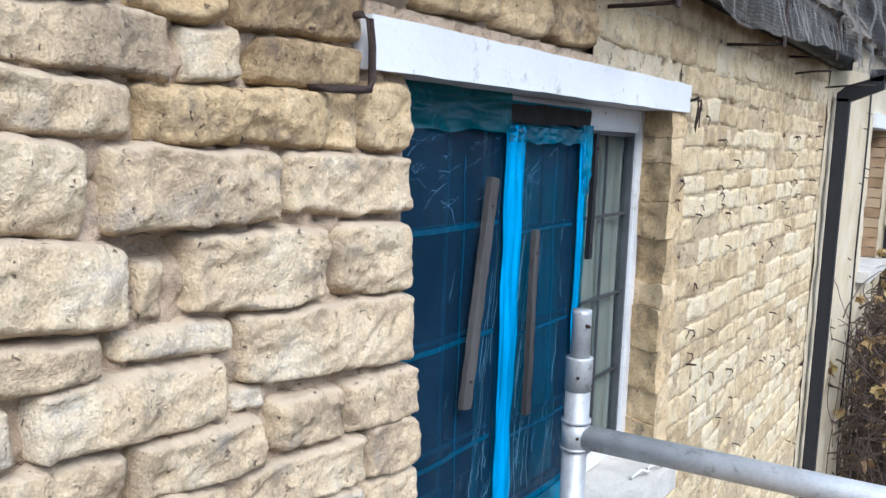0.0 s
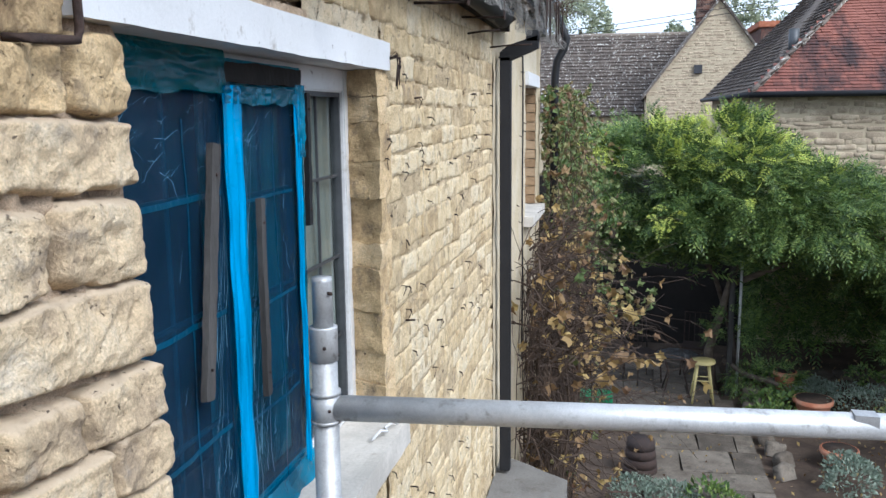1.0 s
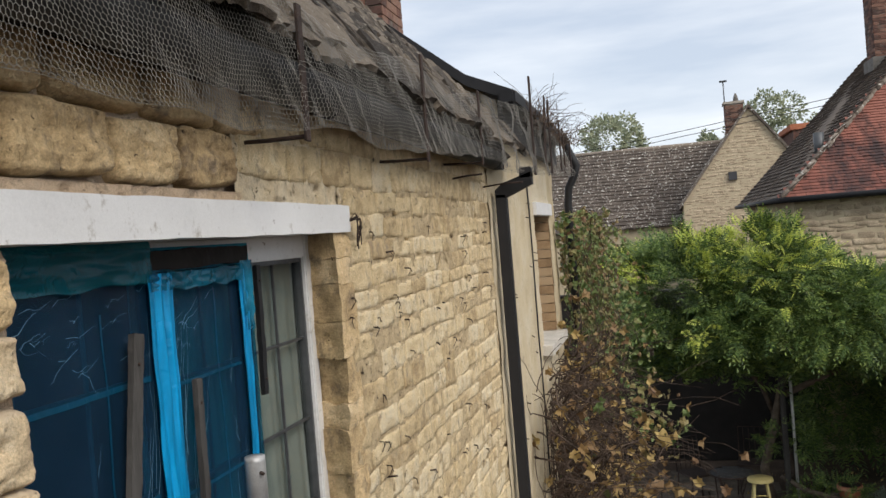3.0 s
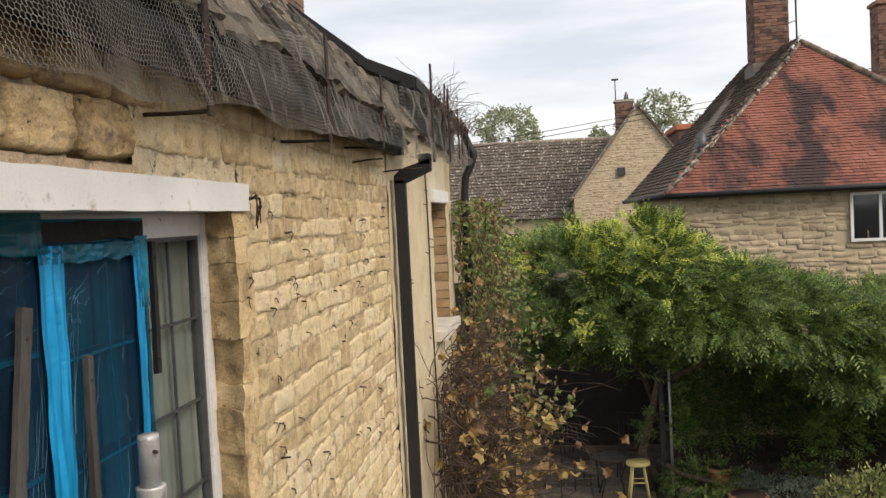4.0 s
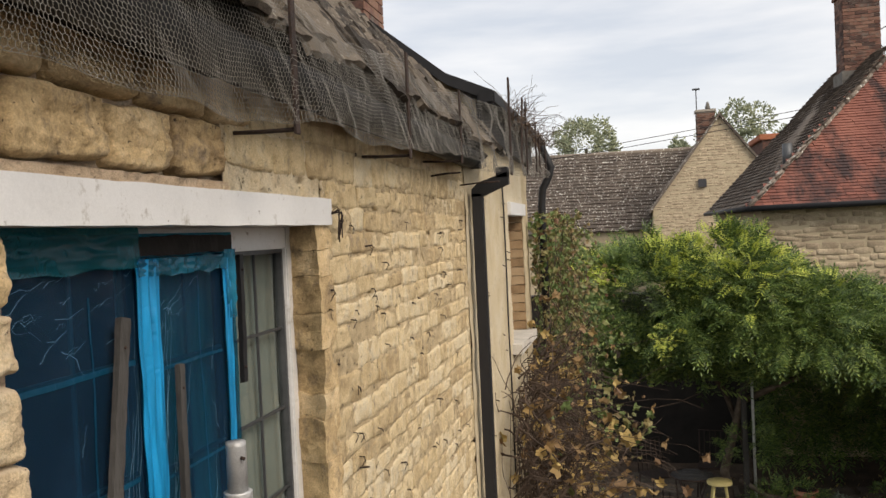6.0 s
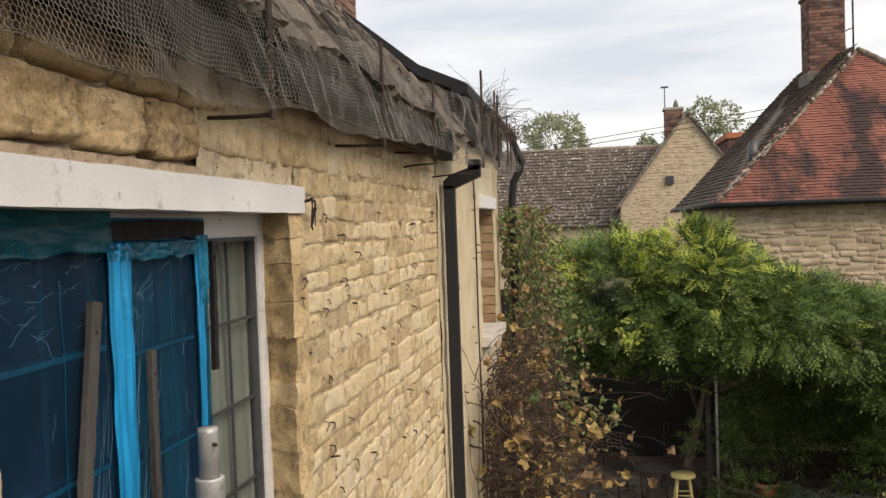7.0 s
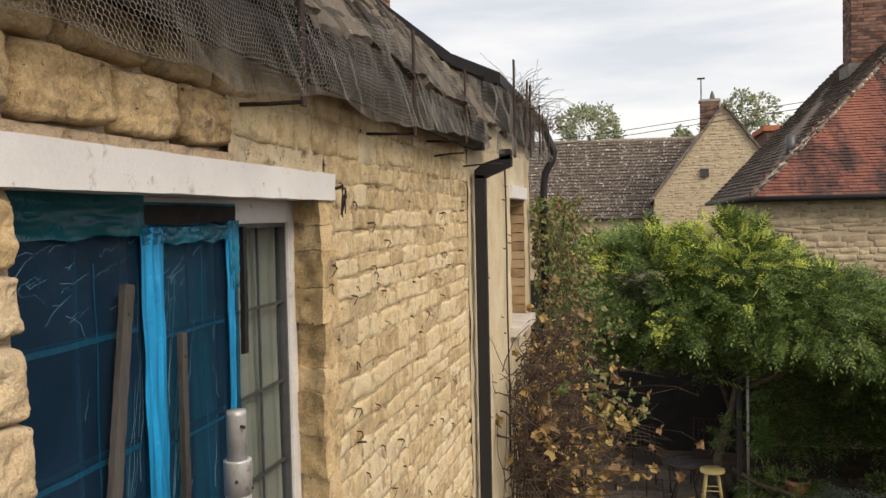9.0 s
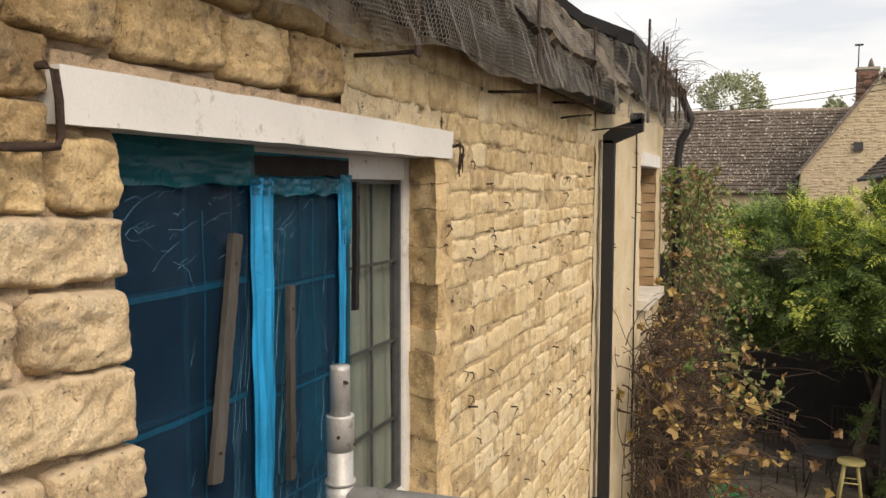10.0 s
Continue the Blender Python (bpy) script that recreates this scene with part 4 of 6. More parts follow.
# ---- neighbouring houses ----
def slope_tiles(parent, name, corner, along, up, length, rise, limits, gauge, width, mat, singles, seed, thick=0.014, lift=0.0):
    """Tiles on a roof slope: rows go up from the eave; limits(s) gives the run of the row at s. The lowest tiles are pieces of their own, the rest one part."""
    r = random.Random(seed)
    corner, along, up = Vector(corner), Vector(along).normalized(), Vector(up).normalized()
    out = along.cross(up).normalized()
    if out.z < 0:
        out = -out
    tile_v = [(-0.5, 0, 0), (0.5, 0, 0), (0.5, 1, 0), (-0.5, 1, 0), (-0.5, 0, 1), (0.5, 0, 1), (0.5, 1, 0.2), (-0.5, 1, 0.2)]
    tile_f = [(0, 1, 5, 4), (4, 5, 6, 7), (1, 2, 6, 5), (0, 4, 7, 3)]
    basis = Matrix((along, up, out)).transposed()
    shared = mesh_from(name, [basis @ Vector((x * width * 0.97, y * gauge * 1.25, z * thick)) for x, y, z in tile_v], tile_f, mat)
    vs, fs, made = [], [], 0
    for k in range(int(rise / gauge)):
        s = k * gauge
        a0, a1 = limits(s)
        a = a0 + (width / 2 if k % 2 else 0)
        while a < a1:
            p = corner + Vector((0, 0, lift * (a / length) * (s / rise))) + along * a + up * s + out * (r.uniform(0.0, 0.006) + 0.012 * noise.noise((a * 0.8, s * 0.8, seed)))
            if made < singles:
                ob = new(name, shared)
                ob.parent = parent
                ob.location = p
                made += 1
            else:
                o = len(vs)
                tilt = r.uniform(0.8, 1.35)
                for x, y, z in tile_v:
                    vs.append(p + basis @ Vector((x * width * 0.97, y * gauge * 1.25, z * thick * tilt)))
                fs += [tuple(i + o for i in q) for q in tile_f]
            a += width
    if vs:
        tagged(part("upper_" + name + "s", mesh_from(name, vs, fs, mat), mat, parent), kind="stuff")


def rubble(parent, x0, x1, z0, z1, y, singles, seed, course=(0.05, 0.14), run=(0.10, 0.5), keep=None, mat=None, face_x=None):
    """Rubble stones on a wall that faces -y."""
    r = random.Random(seed)
    mat = mat or M_RUBBLE
    shapes = [stone_mesh("rubble_stone", 0.3, 0.1, 0.0, seed * 10 + k, mat, 5, 3, 8, 0.008, 0.010, 0.05) for k in range(6)]
    z, made, vs, fs = z0, 0, [], []
    while z < z1:
        h = r.uniform(*course)
        x = x0
        while x < x1:
            w = min(r.uniform(*run), x1 - x + 0.02)
            if keep is None or keep(x + w / 2, z + h / 2):
                m = Matrix.Translation((x + w / 2, y - r.uniform(-0.007, 0.006), z + h / 2 + r.uniform(-0.03, 0.03))) @ Matrix.Rotation(-math.pi / 2, 4, "Z") @ Matrix.Rotation(r.uniform(-0.09, 0.09), 4, "X") @ Matrix.Diagonal((1, (w - 0.006) / 0.3, (h * r.uniform(0.7, 1.1) - 0.004) / 0.1, 1))
                me = r.choice(shapes)
                if made < singles:
                    ob = new("rubble_stone", me)
                    ob.parent = parent
                    ob.matrix_local = m
                    made += 1
                else:
                    o = len(vs)
                    vs += [m @ v.co for v in me.vertices]
                    fs += [tuple(i + o for i in p.vertices) for p in me.polygons]
            x += w
        z += h
    if vs:
        tagged(part("rubble_face", mesh_from("rubble_face", vs, fs, mat, True), mat, parent), kind="stuff")


def brick_stack(parent, x0, x1, y0, y1, z0, z1, mat, seed, right=False):
    """A chimney stack: mortar core and bricks laid round it."""
    part("stack_core", box(x0 + 0.015, x1 - 0.015, y0 + 0.015, y1 - 0.015, z0, z1), M_BRICK_MORTAR, parent)
    me = mesh_from("brick", [(x * 0.105, y * 0.02, z * 0.0325) for x in (-1, 1) for y in (-1, 1) for z in (-1, 1)], [(0, 1, 3, 2), (4, 6, 7, 5), (0, 4, 5, 1), (2, 3, 7, 6), (0, 2, 6, 4), (1, 5, 7, 3)], mat)
    k = 0
    z = z0
    r = random.Random(seed)
    while z < z1 - 0.03:
        for side, lo, hi in (("y", x0, x1), ("x", y0, y1)):
            n = max(2, round((hi - lo) / 0.22))
            step = (hi - lo) / n
            for i in range(n + (k % 2)):
                a, b = lo + (i - 0.5 * (k % 2)) * step, lo + (i + 1 - 0.5 * (k % 2)) * step
                a, b = max(lo, a), min(hi, b)
                ob = new("brick", me)
                ob.parent = parent
                sc = Matrix.Diagonal(((b - a - 0.01) / 0.21, 1, 1, 1))
                if side == "y":
                    ob.matrix_local = Matrix.Translation(((a + b) / 2, y0 + 0.019 + r.uniform(-0.006, 0.004), z + 0.035)) @ Matrix.Rotation(r.uniform(-0.03, 0.03), 4, "Y") @ sc
                else:
                    ob.matrix_local = Matrix.Translation(((x1 - 0.019) if right else (x0 + 0.019), (a + b) / 2, z + 0.035)) @ Matrix.Rotation(math.pi / 2, 4, "Z") @ sc
        z += 0.075
        k += 1


red = thing("red_roof_house", label="stone house with hipped red clay tile roof", category="house")
EX, EY, EZ, AX, AY, AZ, BY = 2.86, 15.0, 4.28, 6.11, 18.25, 7.29, 23.0
part("house_wall", box(EX + 0.2, 9.2, EY + 0.2, BY - 0.1, 0, EZ + 0.1), M_RUBBLE_MORTAR, red)
rubble(red, EX + 0.2, 9.0, 1.0, EZ - 0.02, EY + 0.19, 290, 3, keep=lambda x, z: not (5.88 < x < 6.95 and 3.28 < z < 4.2))
hb = bmesh.new()
vs = [hb.verts.new(p) for p in ((EX, EY, EZ), (9.36, EY, EZ), (9.36, BY, EZ), (EX, BY, EZ), (AX, AY, AZ), (AX, BY, AZ + 0.40))]
for q in ((0, 1, 4), (1, 2, 5, 4), (0, 4, 5, 3), (3, 5, 2), (0, 3, 2, 1)):
    hb.faces.new([vs[i] for i in q])
for v in hb.verts:
    v.co.z -= 0.04
part("roof_deck", hb, M_OLDTILE, red)
run, rise = AX - EX, AZ - EZ
sl = math.hypot(run, rise)
slope_tiles(red, "roof_tile", (EX, EY, EZ), (1, 0, 0), (0, run, rise), 6.5, sl, lambda s: (run * s / sl, 6.5 - run * s / sl), 0.08, 0.15, M_REDTILE, 290, 5, 0.02)
slope_tiles(red, "old_tile", (EX, EY, EZ), (0, 1, 0), (run, 0, rise), 8.0, sl, lambda s: (run * s / sl, 8.0), 0.115, 0.2, M_OLDTILE, 0, 6, 0.03, 0.42)
hip_rng = random.Random(3)
for k in range(26):
    s0, s1 = k / 26, (k + 1.15) / 26
    j = hip_rng.uniform(-0.015, 0.015)
    tube("hip_tile", [(EX + run * q + j, EY + run * q - j, EZ + rise * q + 0.012) for q in (s0, s1)], 0.055, M_FARTILE, red, 7, 0.045)
for k in range(26):
    s0, s1 = k / 26, (k + 1.15) / 26
    tube("hip_tile", [(9.36 - run * q, EY + run * q, EZ + rise * q + 0.02) for q in (s0, s1)], 0.085, M_OLDTILE, red, 7, 0.07)
tube("roof_gutter", [(EX - 0.05, EY - 0.06, EZ - 0.03), (9.4, EY - 0.06, EZ - 0.03)], 0.05, M_BLACK, red, 10)
tube("roof_gutter", [(EX - 0.05, EY - 0.06, EZ - 0.03), (EX - 0.05, BY, EZ - 0.03)], 0.05, M_BLACK, red, 10)
stack = new("chimney_stack")
stack.parent = red
brick_stack(stack, 5.46, 6.2, 19.4, 20.1, 6.5, 8.75, M_BRICK, 2)
part("stack_cap", box(5.42, 6.24, 19.36, 20.14, 8.75, 8.83, 0.01), M_BRICK, stack)
part("flashing", rough_box(5.40, 6.26, 19.34, 20.16, 6.4, 7.12, 0.12, 0.01), M_CONCRETE, stack)
tube("chimney_pot", [(5.83, 19.75, 8.8), (5.83, 19.75, 9.1), (5.83, 19.75, 9.35)], 0.14, M_JAMB, stack, 14, 0.11)
tube("aerial_pole", [(6.38, 19.5, 7.1), (6.38, 19.5, 9.8)], 0.02, M_IRON, red, 8)
tube("aerial_bracket", [(6.2, 19.5, 7.95), (6.3, 19.45, 8.0), (6.38, 19.5, 8.0)], 0.012, M_IRON, red, 6)
tube("aerial_bracket", [(6.2, 19.5, 7.65), (6.3, 19.45, 7.5), (6.38, 19.5, 7.55)], 0.012, M_IRON, red, 6)
flue = tube("flue_vent", [(3.72, 16.35, 4.95), (3.72, 16.35, 5.42)], 0.09, M_LEAD, red, 12, label="grey metal flue vent")
w3 = new("house_window")
w3.parent = red
wy = EY + 0.14
part("window_frame", box(5.92, 6.9, wy, wy + 0.05, 3.32, 3.37), M_WHITE, w3)
part("window_frame", box(5.92, 6.9, wy, wy + 0.05, 4.11, 4.16), M_WHITE, w3)
for xx in (5.92, 6.385, 6.85):
    part("window_frame", box(xx, xx + 0.05, wy - 0.004, wy + 0.05, 3.37, 4.11), M_WHITE, w3)
part("pane", box(5.97, 6.385, wy + 0.03, wy + 0.034, 3.37, 4.11), M_GLASS, w3)
part("pane", box(6.435, 6.85, wy + 0.03, wy + 0.034, 3.37, 4.11), M_GLASS, w3)
# flat dark panel paints the unlit room behind the panes
part("recess", box(5.92, 6.9, wy + 0.04, wy + 0.055, 3.33, 4.15), M_INTERIOR_SHADE, w3)
tube("red_jug", [(6.2, wy + 0.018, 3.37), (6.2, wy + 0.018, 3.5)], 0.012, M_BRICK, w3, 10)

second = thing("far_chimney", label="tall far red brick chimney beyond the red roof", category="chimney")
brick_stack(second, 9.75, 10.4, 24.0, 24.6, 6.0, 9.2, M_BRICK, 4)
part("stack_cap", box(9.7, 10.45, 23.95, 24.65, 9.2, 9.3), M_BRICK, second)
part("house_body", box(8.0, 14.0, 23.5, 30.0, 0, 6.2), M_RUBBLE_MORTAR, second)

barn = thing("gabled_house", label="limestone house with steep gable and brick chimney", category="house")
gb = bmesh.new()
vs = [gb.verts.new(p) for p in ((1.92, 38, 0), (7.76, 38, 0), (7.76, 38, 4.69), (4.84, 38, 8.55), (1.92, 38, 4.69))]
gb.faces.new(vs)
ext = bmesh.ops.extrude_face_region(gb, geom=gb.faces[:])
for v in ext["geom"]:
    if isinstance(v, bmesh.types.BMVert):
        v.co.y = 45
part("gable_wall", gb, M_RUBBLE_MORTAR, barn)
rubble(barn, 1.95, 7.7, 2.6, 8.5, 37.995, 0, 8, (0.08, 0.15), (0.16, 0.5), keep=lambda x, z: z < 8.45 - abs(x - 4.84) * 1.322 and x > 2.1)
# solid dark block; the shade of a vent opening is only its colour
part("vent_hole", box(3.86, 4.2, 37.9, 38.0, 5.55, 5.9), M_INTERIOR_SHADE, barn)
for sgn in (-1, 1):
    b2 = bmesh.new()
    x1 = 4.84 + sgn * 3.06
    vs = [b2.verts.new(p) for p in ((x1, 37.86, 4.5), (4.84, 37.86, 8.57), (4.84, 37.86, 8.72), (x1, 37.86, 4.65))]
    b2.faces.new(vs)
    ext = bmesh.ops.extrude_face_region(b2, geom=b2.faces[:])
    for v in ext["geom"]:
        if isinstance(v, bmesh.types.BMVert):
            v.co.y = 45.2
    bmesh.ops.recalc_face_normals(b2, faces=b2.faces[:])
    part("roof_slope", b2, M_FARTILE, barn)
stk = new("chimney_stack")
stk.parent = barn
part("stack", box(3.96, 4.7, 38.5, 39.2, 7.0, 8.85, 0.01), M_BRICK_MORTAR, stk)
brick_stack(stk, 3.95, 4.71, 38.49, 39.2, 7.6, 8.8, M_BRICK, 9)
part("stack_cap", box(3.9, 4.76, 38.44, 39.26, 8.85, 8.95), M_BRICK_MORTAR, stk)
tube("chimney_pot", [(4.45, 38.8, 8.95), (4.45, 38.8, 9.2), (4.45, 38.8, 9.32)], 0.13, M_CONCRETE, stk, 10, 0.03)
tube("aerial_pole", [(3.98, 38.8, 8.8), (3.98, 38.8, 9.9)], 0.025, M_LEAD, barn, 6)
part("aerial_head", box(3.82, 4.14, 38.75, 38.85, 9.86, 9.93), M_LEAD, barn)

rng_house = thing("long_barn", label="long low barn with lichen-flecked stone tile roof", category="barn")
part("barn_wall", box(-9, 4.2, 40.2, 47.5, 0, 3.9), M_RUBBLE_MORTAR, rng_house)
lb = bmesh.new()
vs = [lb.verts.new(p) for p in ((-9, 40, 3.75), (4.25, 40, 3.75), (4.25, 44, 7.66), (-9, 44, 7.75), (-9, 48, 3.75), (4.25, 48, 3.75))]
for q in ((0, 1, 2, 3), (3, 2, 5, 4), (1, 5, 2), (0, 3, 4)):
    lb.faces.new([vs[i] for i in q])
part("roof_deck", lb, M_FARTILE, rng_house)
slope_tiles(rng_house, "stone_tile", (-5, 40, 3.78), (1, 0, 0), (0, 4, 3.93), 9.2, 5.55, lambda s: (0, 9.2), 0.24, 0.32, M_FARTILE, 0, 12, 0.05)
tube("ridge", [(-9, 44, 7.78), (4.2, 44, 7.70)], 0.12, M_FARTILE, rng_house, 8)

cot = thing("far_cottage", label="far brick cottage with an orange ridge", category="house")
part("brick_wall", box(7.75, 9.2, 46, 50, 0, 8.1), M_BRICK, cot)
part("orange_ridge", box(7.6, 9.3, 45.9, 50.1, 8.1, 8.4, 0.03), M_TERRACOTTA, cot)

own = thing("neighbour_chimney", label="weathered red brick chimney on the adjoining roof", category="chimney")
brick_stack(own, -1.61, -1.09, 6.28, 6.82, 5.4, 7.4, M_BRICK, 14, True)

# overhead cables
for z0, z1, z2 in ((6.9, 7.64, 8.4), (6.72, 7.44, 8.15)):
    cb = thing("overhead_cable", label="thin dark overhead cable across the sky", category="cable", group="overhead cables")
    tube("strand", [(-6, 30, z0 - 0.6), (0.49, 30, z0), (6.7, 30, z1), (12.0, 30, z2), (20, 30, z2 + 1.2)], 0.011, M_BLACK, cb, 5)


# ---- plants ----
def leaf_cloud(name, spots, maker, mat, parent):
    """Many small leaves in one mesh. spots: (place, outward direction, size)."""
    vs, fs = [], []
    for p, d, size in spots:
        v, f = maker(p, d, size)
        o = len(vs)
        vs += v
        fs += [tuple(i + o for i in q) for q in f]
    return part(name, mesh_from(name, vs, fs, mat), mat, parent)


def pinnate(r):
    """A feathery leaf: pairs of pointed leaflets along a drooping stalk."""
    def make(p, d, size):
        p, d = Vector(p), Vector(d)
        d = (d + Vector((r.gauss(0, 0.5), r.gauss(-0.2, 0.5), r.gauss(-0.25, 0.42)))).normalized()
        side = d.cross(Vector((0, 0, 1)) + Vector((r.gauss(0, 0.3), r.gauss(-0.45, 0.3), 0)))
        if side.length < 1e-3:
            side = Vector((1, 0, 0))
        side.normalize()
        up = side.cross(d)
        vs, fs = [], []
        for k in range(6):
            s = size * (0.15 + 0.85 * k / 5)
            c = p + d * s - up * 0.0 - Vector((0, 0, 1)) * (0.14 * s * s / size)
            ln = size * (0.36 - 0.02 * k)
            for sg in ((-1, 1) if k < 5 else (0,)):
                tip = c + (side * sg * 0.9 + d * (0.55 if sg else 1.0)).normalized() * ln - Vector((0, 0, 0.12 * ln))
                w = (d if sg else side) * ln * 0.19
                mid = (c + tip) / 2 + up * ln * 0.06
                o = len(vs)
                vs += [c, mid + w, tip, mid - w]
                fs.append((o, o + 1, o + 2, o + 3))
        return vs, fs
    return make


def broad(r, lobes=6):
    """A curled lobed leaf."""
    def make(p, d, size):
        p = Vector(p)
        d = (Vector(d) + Vector((r.gauss(0, 0.6), r.gauss(0, 0.6), r.gauss(-0.3, 0.5)))).normalized()
        a = d.orthogonal().normalized()
        b = d.cross(a)
        t = r.uniform(0, 6.28)
        a, b = a * math.cos(t) + b * math.sin(t), b * math.cos(t) - a * math.sin(t)
        vs = [p]
        n = lobes * 2
        for k in range(n):
            an = 2 * math.pi * k / n
            rad = size * (1.0 if k % 2 == 0 else 0.62) * r.uniform(0.85, 1.1) * (0.7 if k == 0 else 1)
            vs.append(p + a * math.cos(an) * rad * 0.5 + b * math.sin(an) * rad * 0.5 + d * size * 0.18 * math.cos(2 * an + t))
        return vs, [(0, 1 + k, 1 + (k + 1) % n) for k in range(n)]
    return make


def simple_leaf(r):
    def make(p, d, size):
        p = Vector(p)
        d = (Vector(d) + Vector((r.gauss(0, 0.7), r.gauss(0, 0.7), r.gauss(0, 0.6)))).normalized()
        a = d.orthogonal().normalized()
        t = r.uniform(0, 6.28)
        a = a * math.cos(t) + d.cross(a) * math.sin(t)
        return [p, p + d * size * 0.5 + a * size * 0.25, p + d * size, p + d * size * 0.5 - a * size * 0.25], [(0, 1, 2, 3)]
    return make


def on_blobs(r, blobs, count, low=-0.5, shell=0.82, bump=0.3, gaps=False):
    """Spots over lumpy mounds, uneven, with outward directions."""
    weights = [b[3] * b[4] + b[3] * b[5] + b[4] * b[5] for b in blobs]
    out = []
    while len(out) < count:
        cx, cy, cz, rx, ry, rz = r.choices(blobs, weights)[0]
        d = Vector((r.gauss(0, 1), r.gauss(0, 1), r.gauss(0, 1))).normalized()
        if d.z < low:
            continue
        k = (shell + (1 - shell) * r.random() + bump * noise.noise(Vector((d.x * 2.5 + cx, d.y * 2.5 + cy, d.z * 2.5 + cz)) * 1.9))
        p = Vector((cx + d.x * rx * k, cy + d.y * ry * k, cz + d.z * rz * k))
        if any(((p.x - b[0]) / b[3]) ** 2 + ((p.y - b[1]) / b[4]) ** 2 + ((p.z - b[2]) / b[5]) ** 2 < 0.55 for b in blobs):
            continue
        if gaps and (noise.noise(p * 1.9) < -0.2 or noise.noise(p * 4.1) < -0.36):
            continue
        out.append((p, Vector((d.x / rx, d.y / ry, d.z / rz)).normalized(), 1.0))
    return out


lr = random.Random(21)
wist = thing("wisteria", label="dense green wisteria spreading over a garden pergola", category="shrub")
BLOBS = ((0.75, 12.0, 2.98, 0.85, 1.1, 0.66), (1.3, 11.3, 2.98, 0.95, 1.2, 0.78), (2.05, 11.2, 3.05, 0.78, 1.2, 0.78), (1.9, 11.0, 2.74, 0.85, 0.9, 0.42), (2.85, 11.4, 2.68, 0.85, 1.3, 0.66), (3.75, 11.7, 2.42, 0.95, 1.3, 0.58), (4.8, 11.7, 2.02, 1.0, 1.4, 0.62), (6.0, 11.8, 1.85, 1.3, 1.5, 0.75), (7.4, 12, 1.8, 1.4, 1.5, 0.8), (8.8, 12, 1.8, 1.3, 1.5, 0.85), (2.4, 12.9, 2.8, 1.1, 1.0, 0.6), (4.2, 13.2, 2.25, 1.3, 1.0, 0.55), (6.4, 13.4, 2.0, 1.5, 1.0, 0.7))
spots = [(p, d, lr.uniform(0.15, 0.26)) for p, d, _ in on_blobs(lr, BLOBS, 23000, -0.4, 0.74, 0.6, True)]
leaf_cloud("crown", spots, pinnate(lr), M_LEAF, wist)
inner = [((lr.uniform(0.4, 8.5), lr.uniform(11.2, 13.6), lr.uniform(1.9, 2.5)), (0, 0, 1), lr.uniform(0.3, 0.42)) for k in range(6000)]
inner += [((lr.uniform(2.7, 9.0), lr.uniform(13.6, 15.1), lr.uniform(0.35, 2.4)), (0, -1, 0), lr.uniform(0.25, 0.4)) for k in range(3500)]
leaf_cloud("inner_leaves", inner, pinnate(lr), M_LEAF, wist)
lime = [(p + d * 0.06, d, lr.uniform(0.14, 0.22)) for p, d, _ in on_blobs(lr, BLOBS[:6], 2600, 0.25, 0.97) if (p.z > 3.3 and noise.noise(p * 1.7) > -0.12) or lr.random() < 0.03]
lime += [(Vector((1.215, 9.72, 2.80)) + Vector((lr.gauss(0, 0.1), lr.gauss(0, 0.05), lr.gauss(0, 0.08))), (0, -1, 0.3), 0.2) for k in range(12)]
lime += [(Vector((2.12, 9.72, 3.06)) + Vector((lr.gauss(0, 0.06), lr.gauss(0, 0.05), lr.gauss(0, 0.03))), (0, -1, 0.3), 0.17) for k in range(5)]
leaf_cloud("young_leaves", lime, pinnate(lr), M_LIME, wist)
for path, r0, r1 in ((((2.1, 12.2, 0), (2.0, 12.15, 0.6), (2.15, 12.1, 1.2), (2.3, 12.1, 1.8), (2.6, 12.0, 2.4)), 0.07, 0.04), (((2.15, 12.25, 0), (2.4, 12.2, 0.5), (2.25, 12.3, 1.1), (2.05, 12.2, 1.7), (1.5, 12.0, 2.5)), 0.05, 0.03), (((2.3, 12.1, 1.6), (2.9, 12.0, 1.9), (3.6, 12.0, 2.1), (4.6, 12.0, 2.3), (6.0, 12.2, 2.4)), 0.045, 0.02), (((2.2, 12.1, 0.5), (2.5, 11.9, 0.35), (2.8, 11.8, 0.3), (3.0, 11.7, 0.25)), 0.035, 0.03)):
    tube("limb", path, r0, M_BARK, wist, 9, r1)
low = [(p, d, lr.uniform(0.12, 0.2)) for p, d, _ in on_blobs(lr, ((2.3, 11.9, 0.95, 0.35, 0.3, 0.3), (2.75, 11.9, 0.25, 0.45, 0.4, 0.28), (4.35, 11.2, 1.0, 0.3, 0.3, 0.35)), 420, -0.4)]
leaf_cloud("low_growth", low, pinnate(lr), M_LEAF, wist)

perg = thing("pergola", label="timber and metal pergola posts under the wisteria", category="pergola")
tube("pole", [(2.39, 12.04, 0), (2.39, 12.04, 2.3)], 0.02, M_TUBE, perg, 8)
part("post", box(2.24, 2.31, 12.0, 12.07, 0, 2.5, 0.004), M_WOOD, perg)
part("beam", box(0.0, 8.5, 12.0, 12.08, 2.32, 2.44), M_BARK, perg)
for x in (0.6, 2.2, 3.8, 5.4, 7.0):
    part("rafter", box(x, x + 0.07, 10.6, 15.0, 2.44, 2.54), M_BARK, perg)
# added backing wall; the deep shade under the canopy is its colour
back = tagged(part("wall_garden", rough_box(-3.0, 3.06, 14.7, 14.95, 0, 2.9, 0.4, 0.015), M_BOARD_SHADE), "near-black backing wall coloured as the shade behind the pergola", "wall", kind="structure")

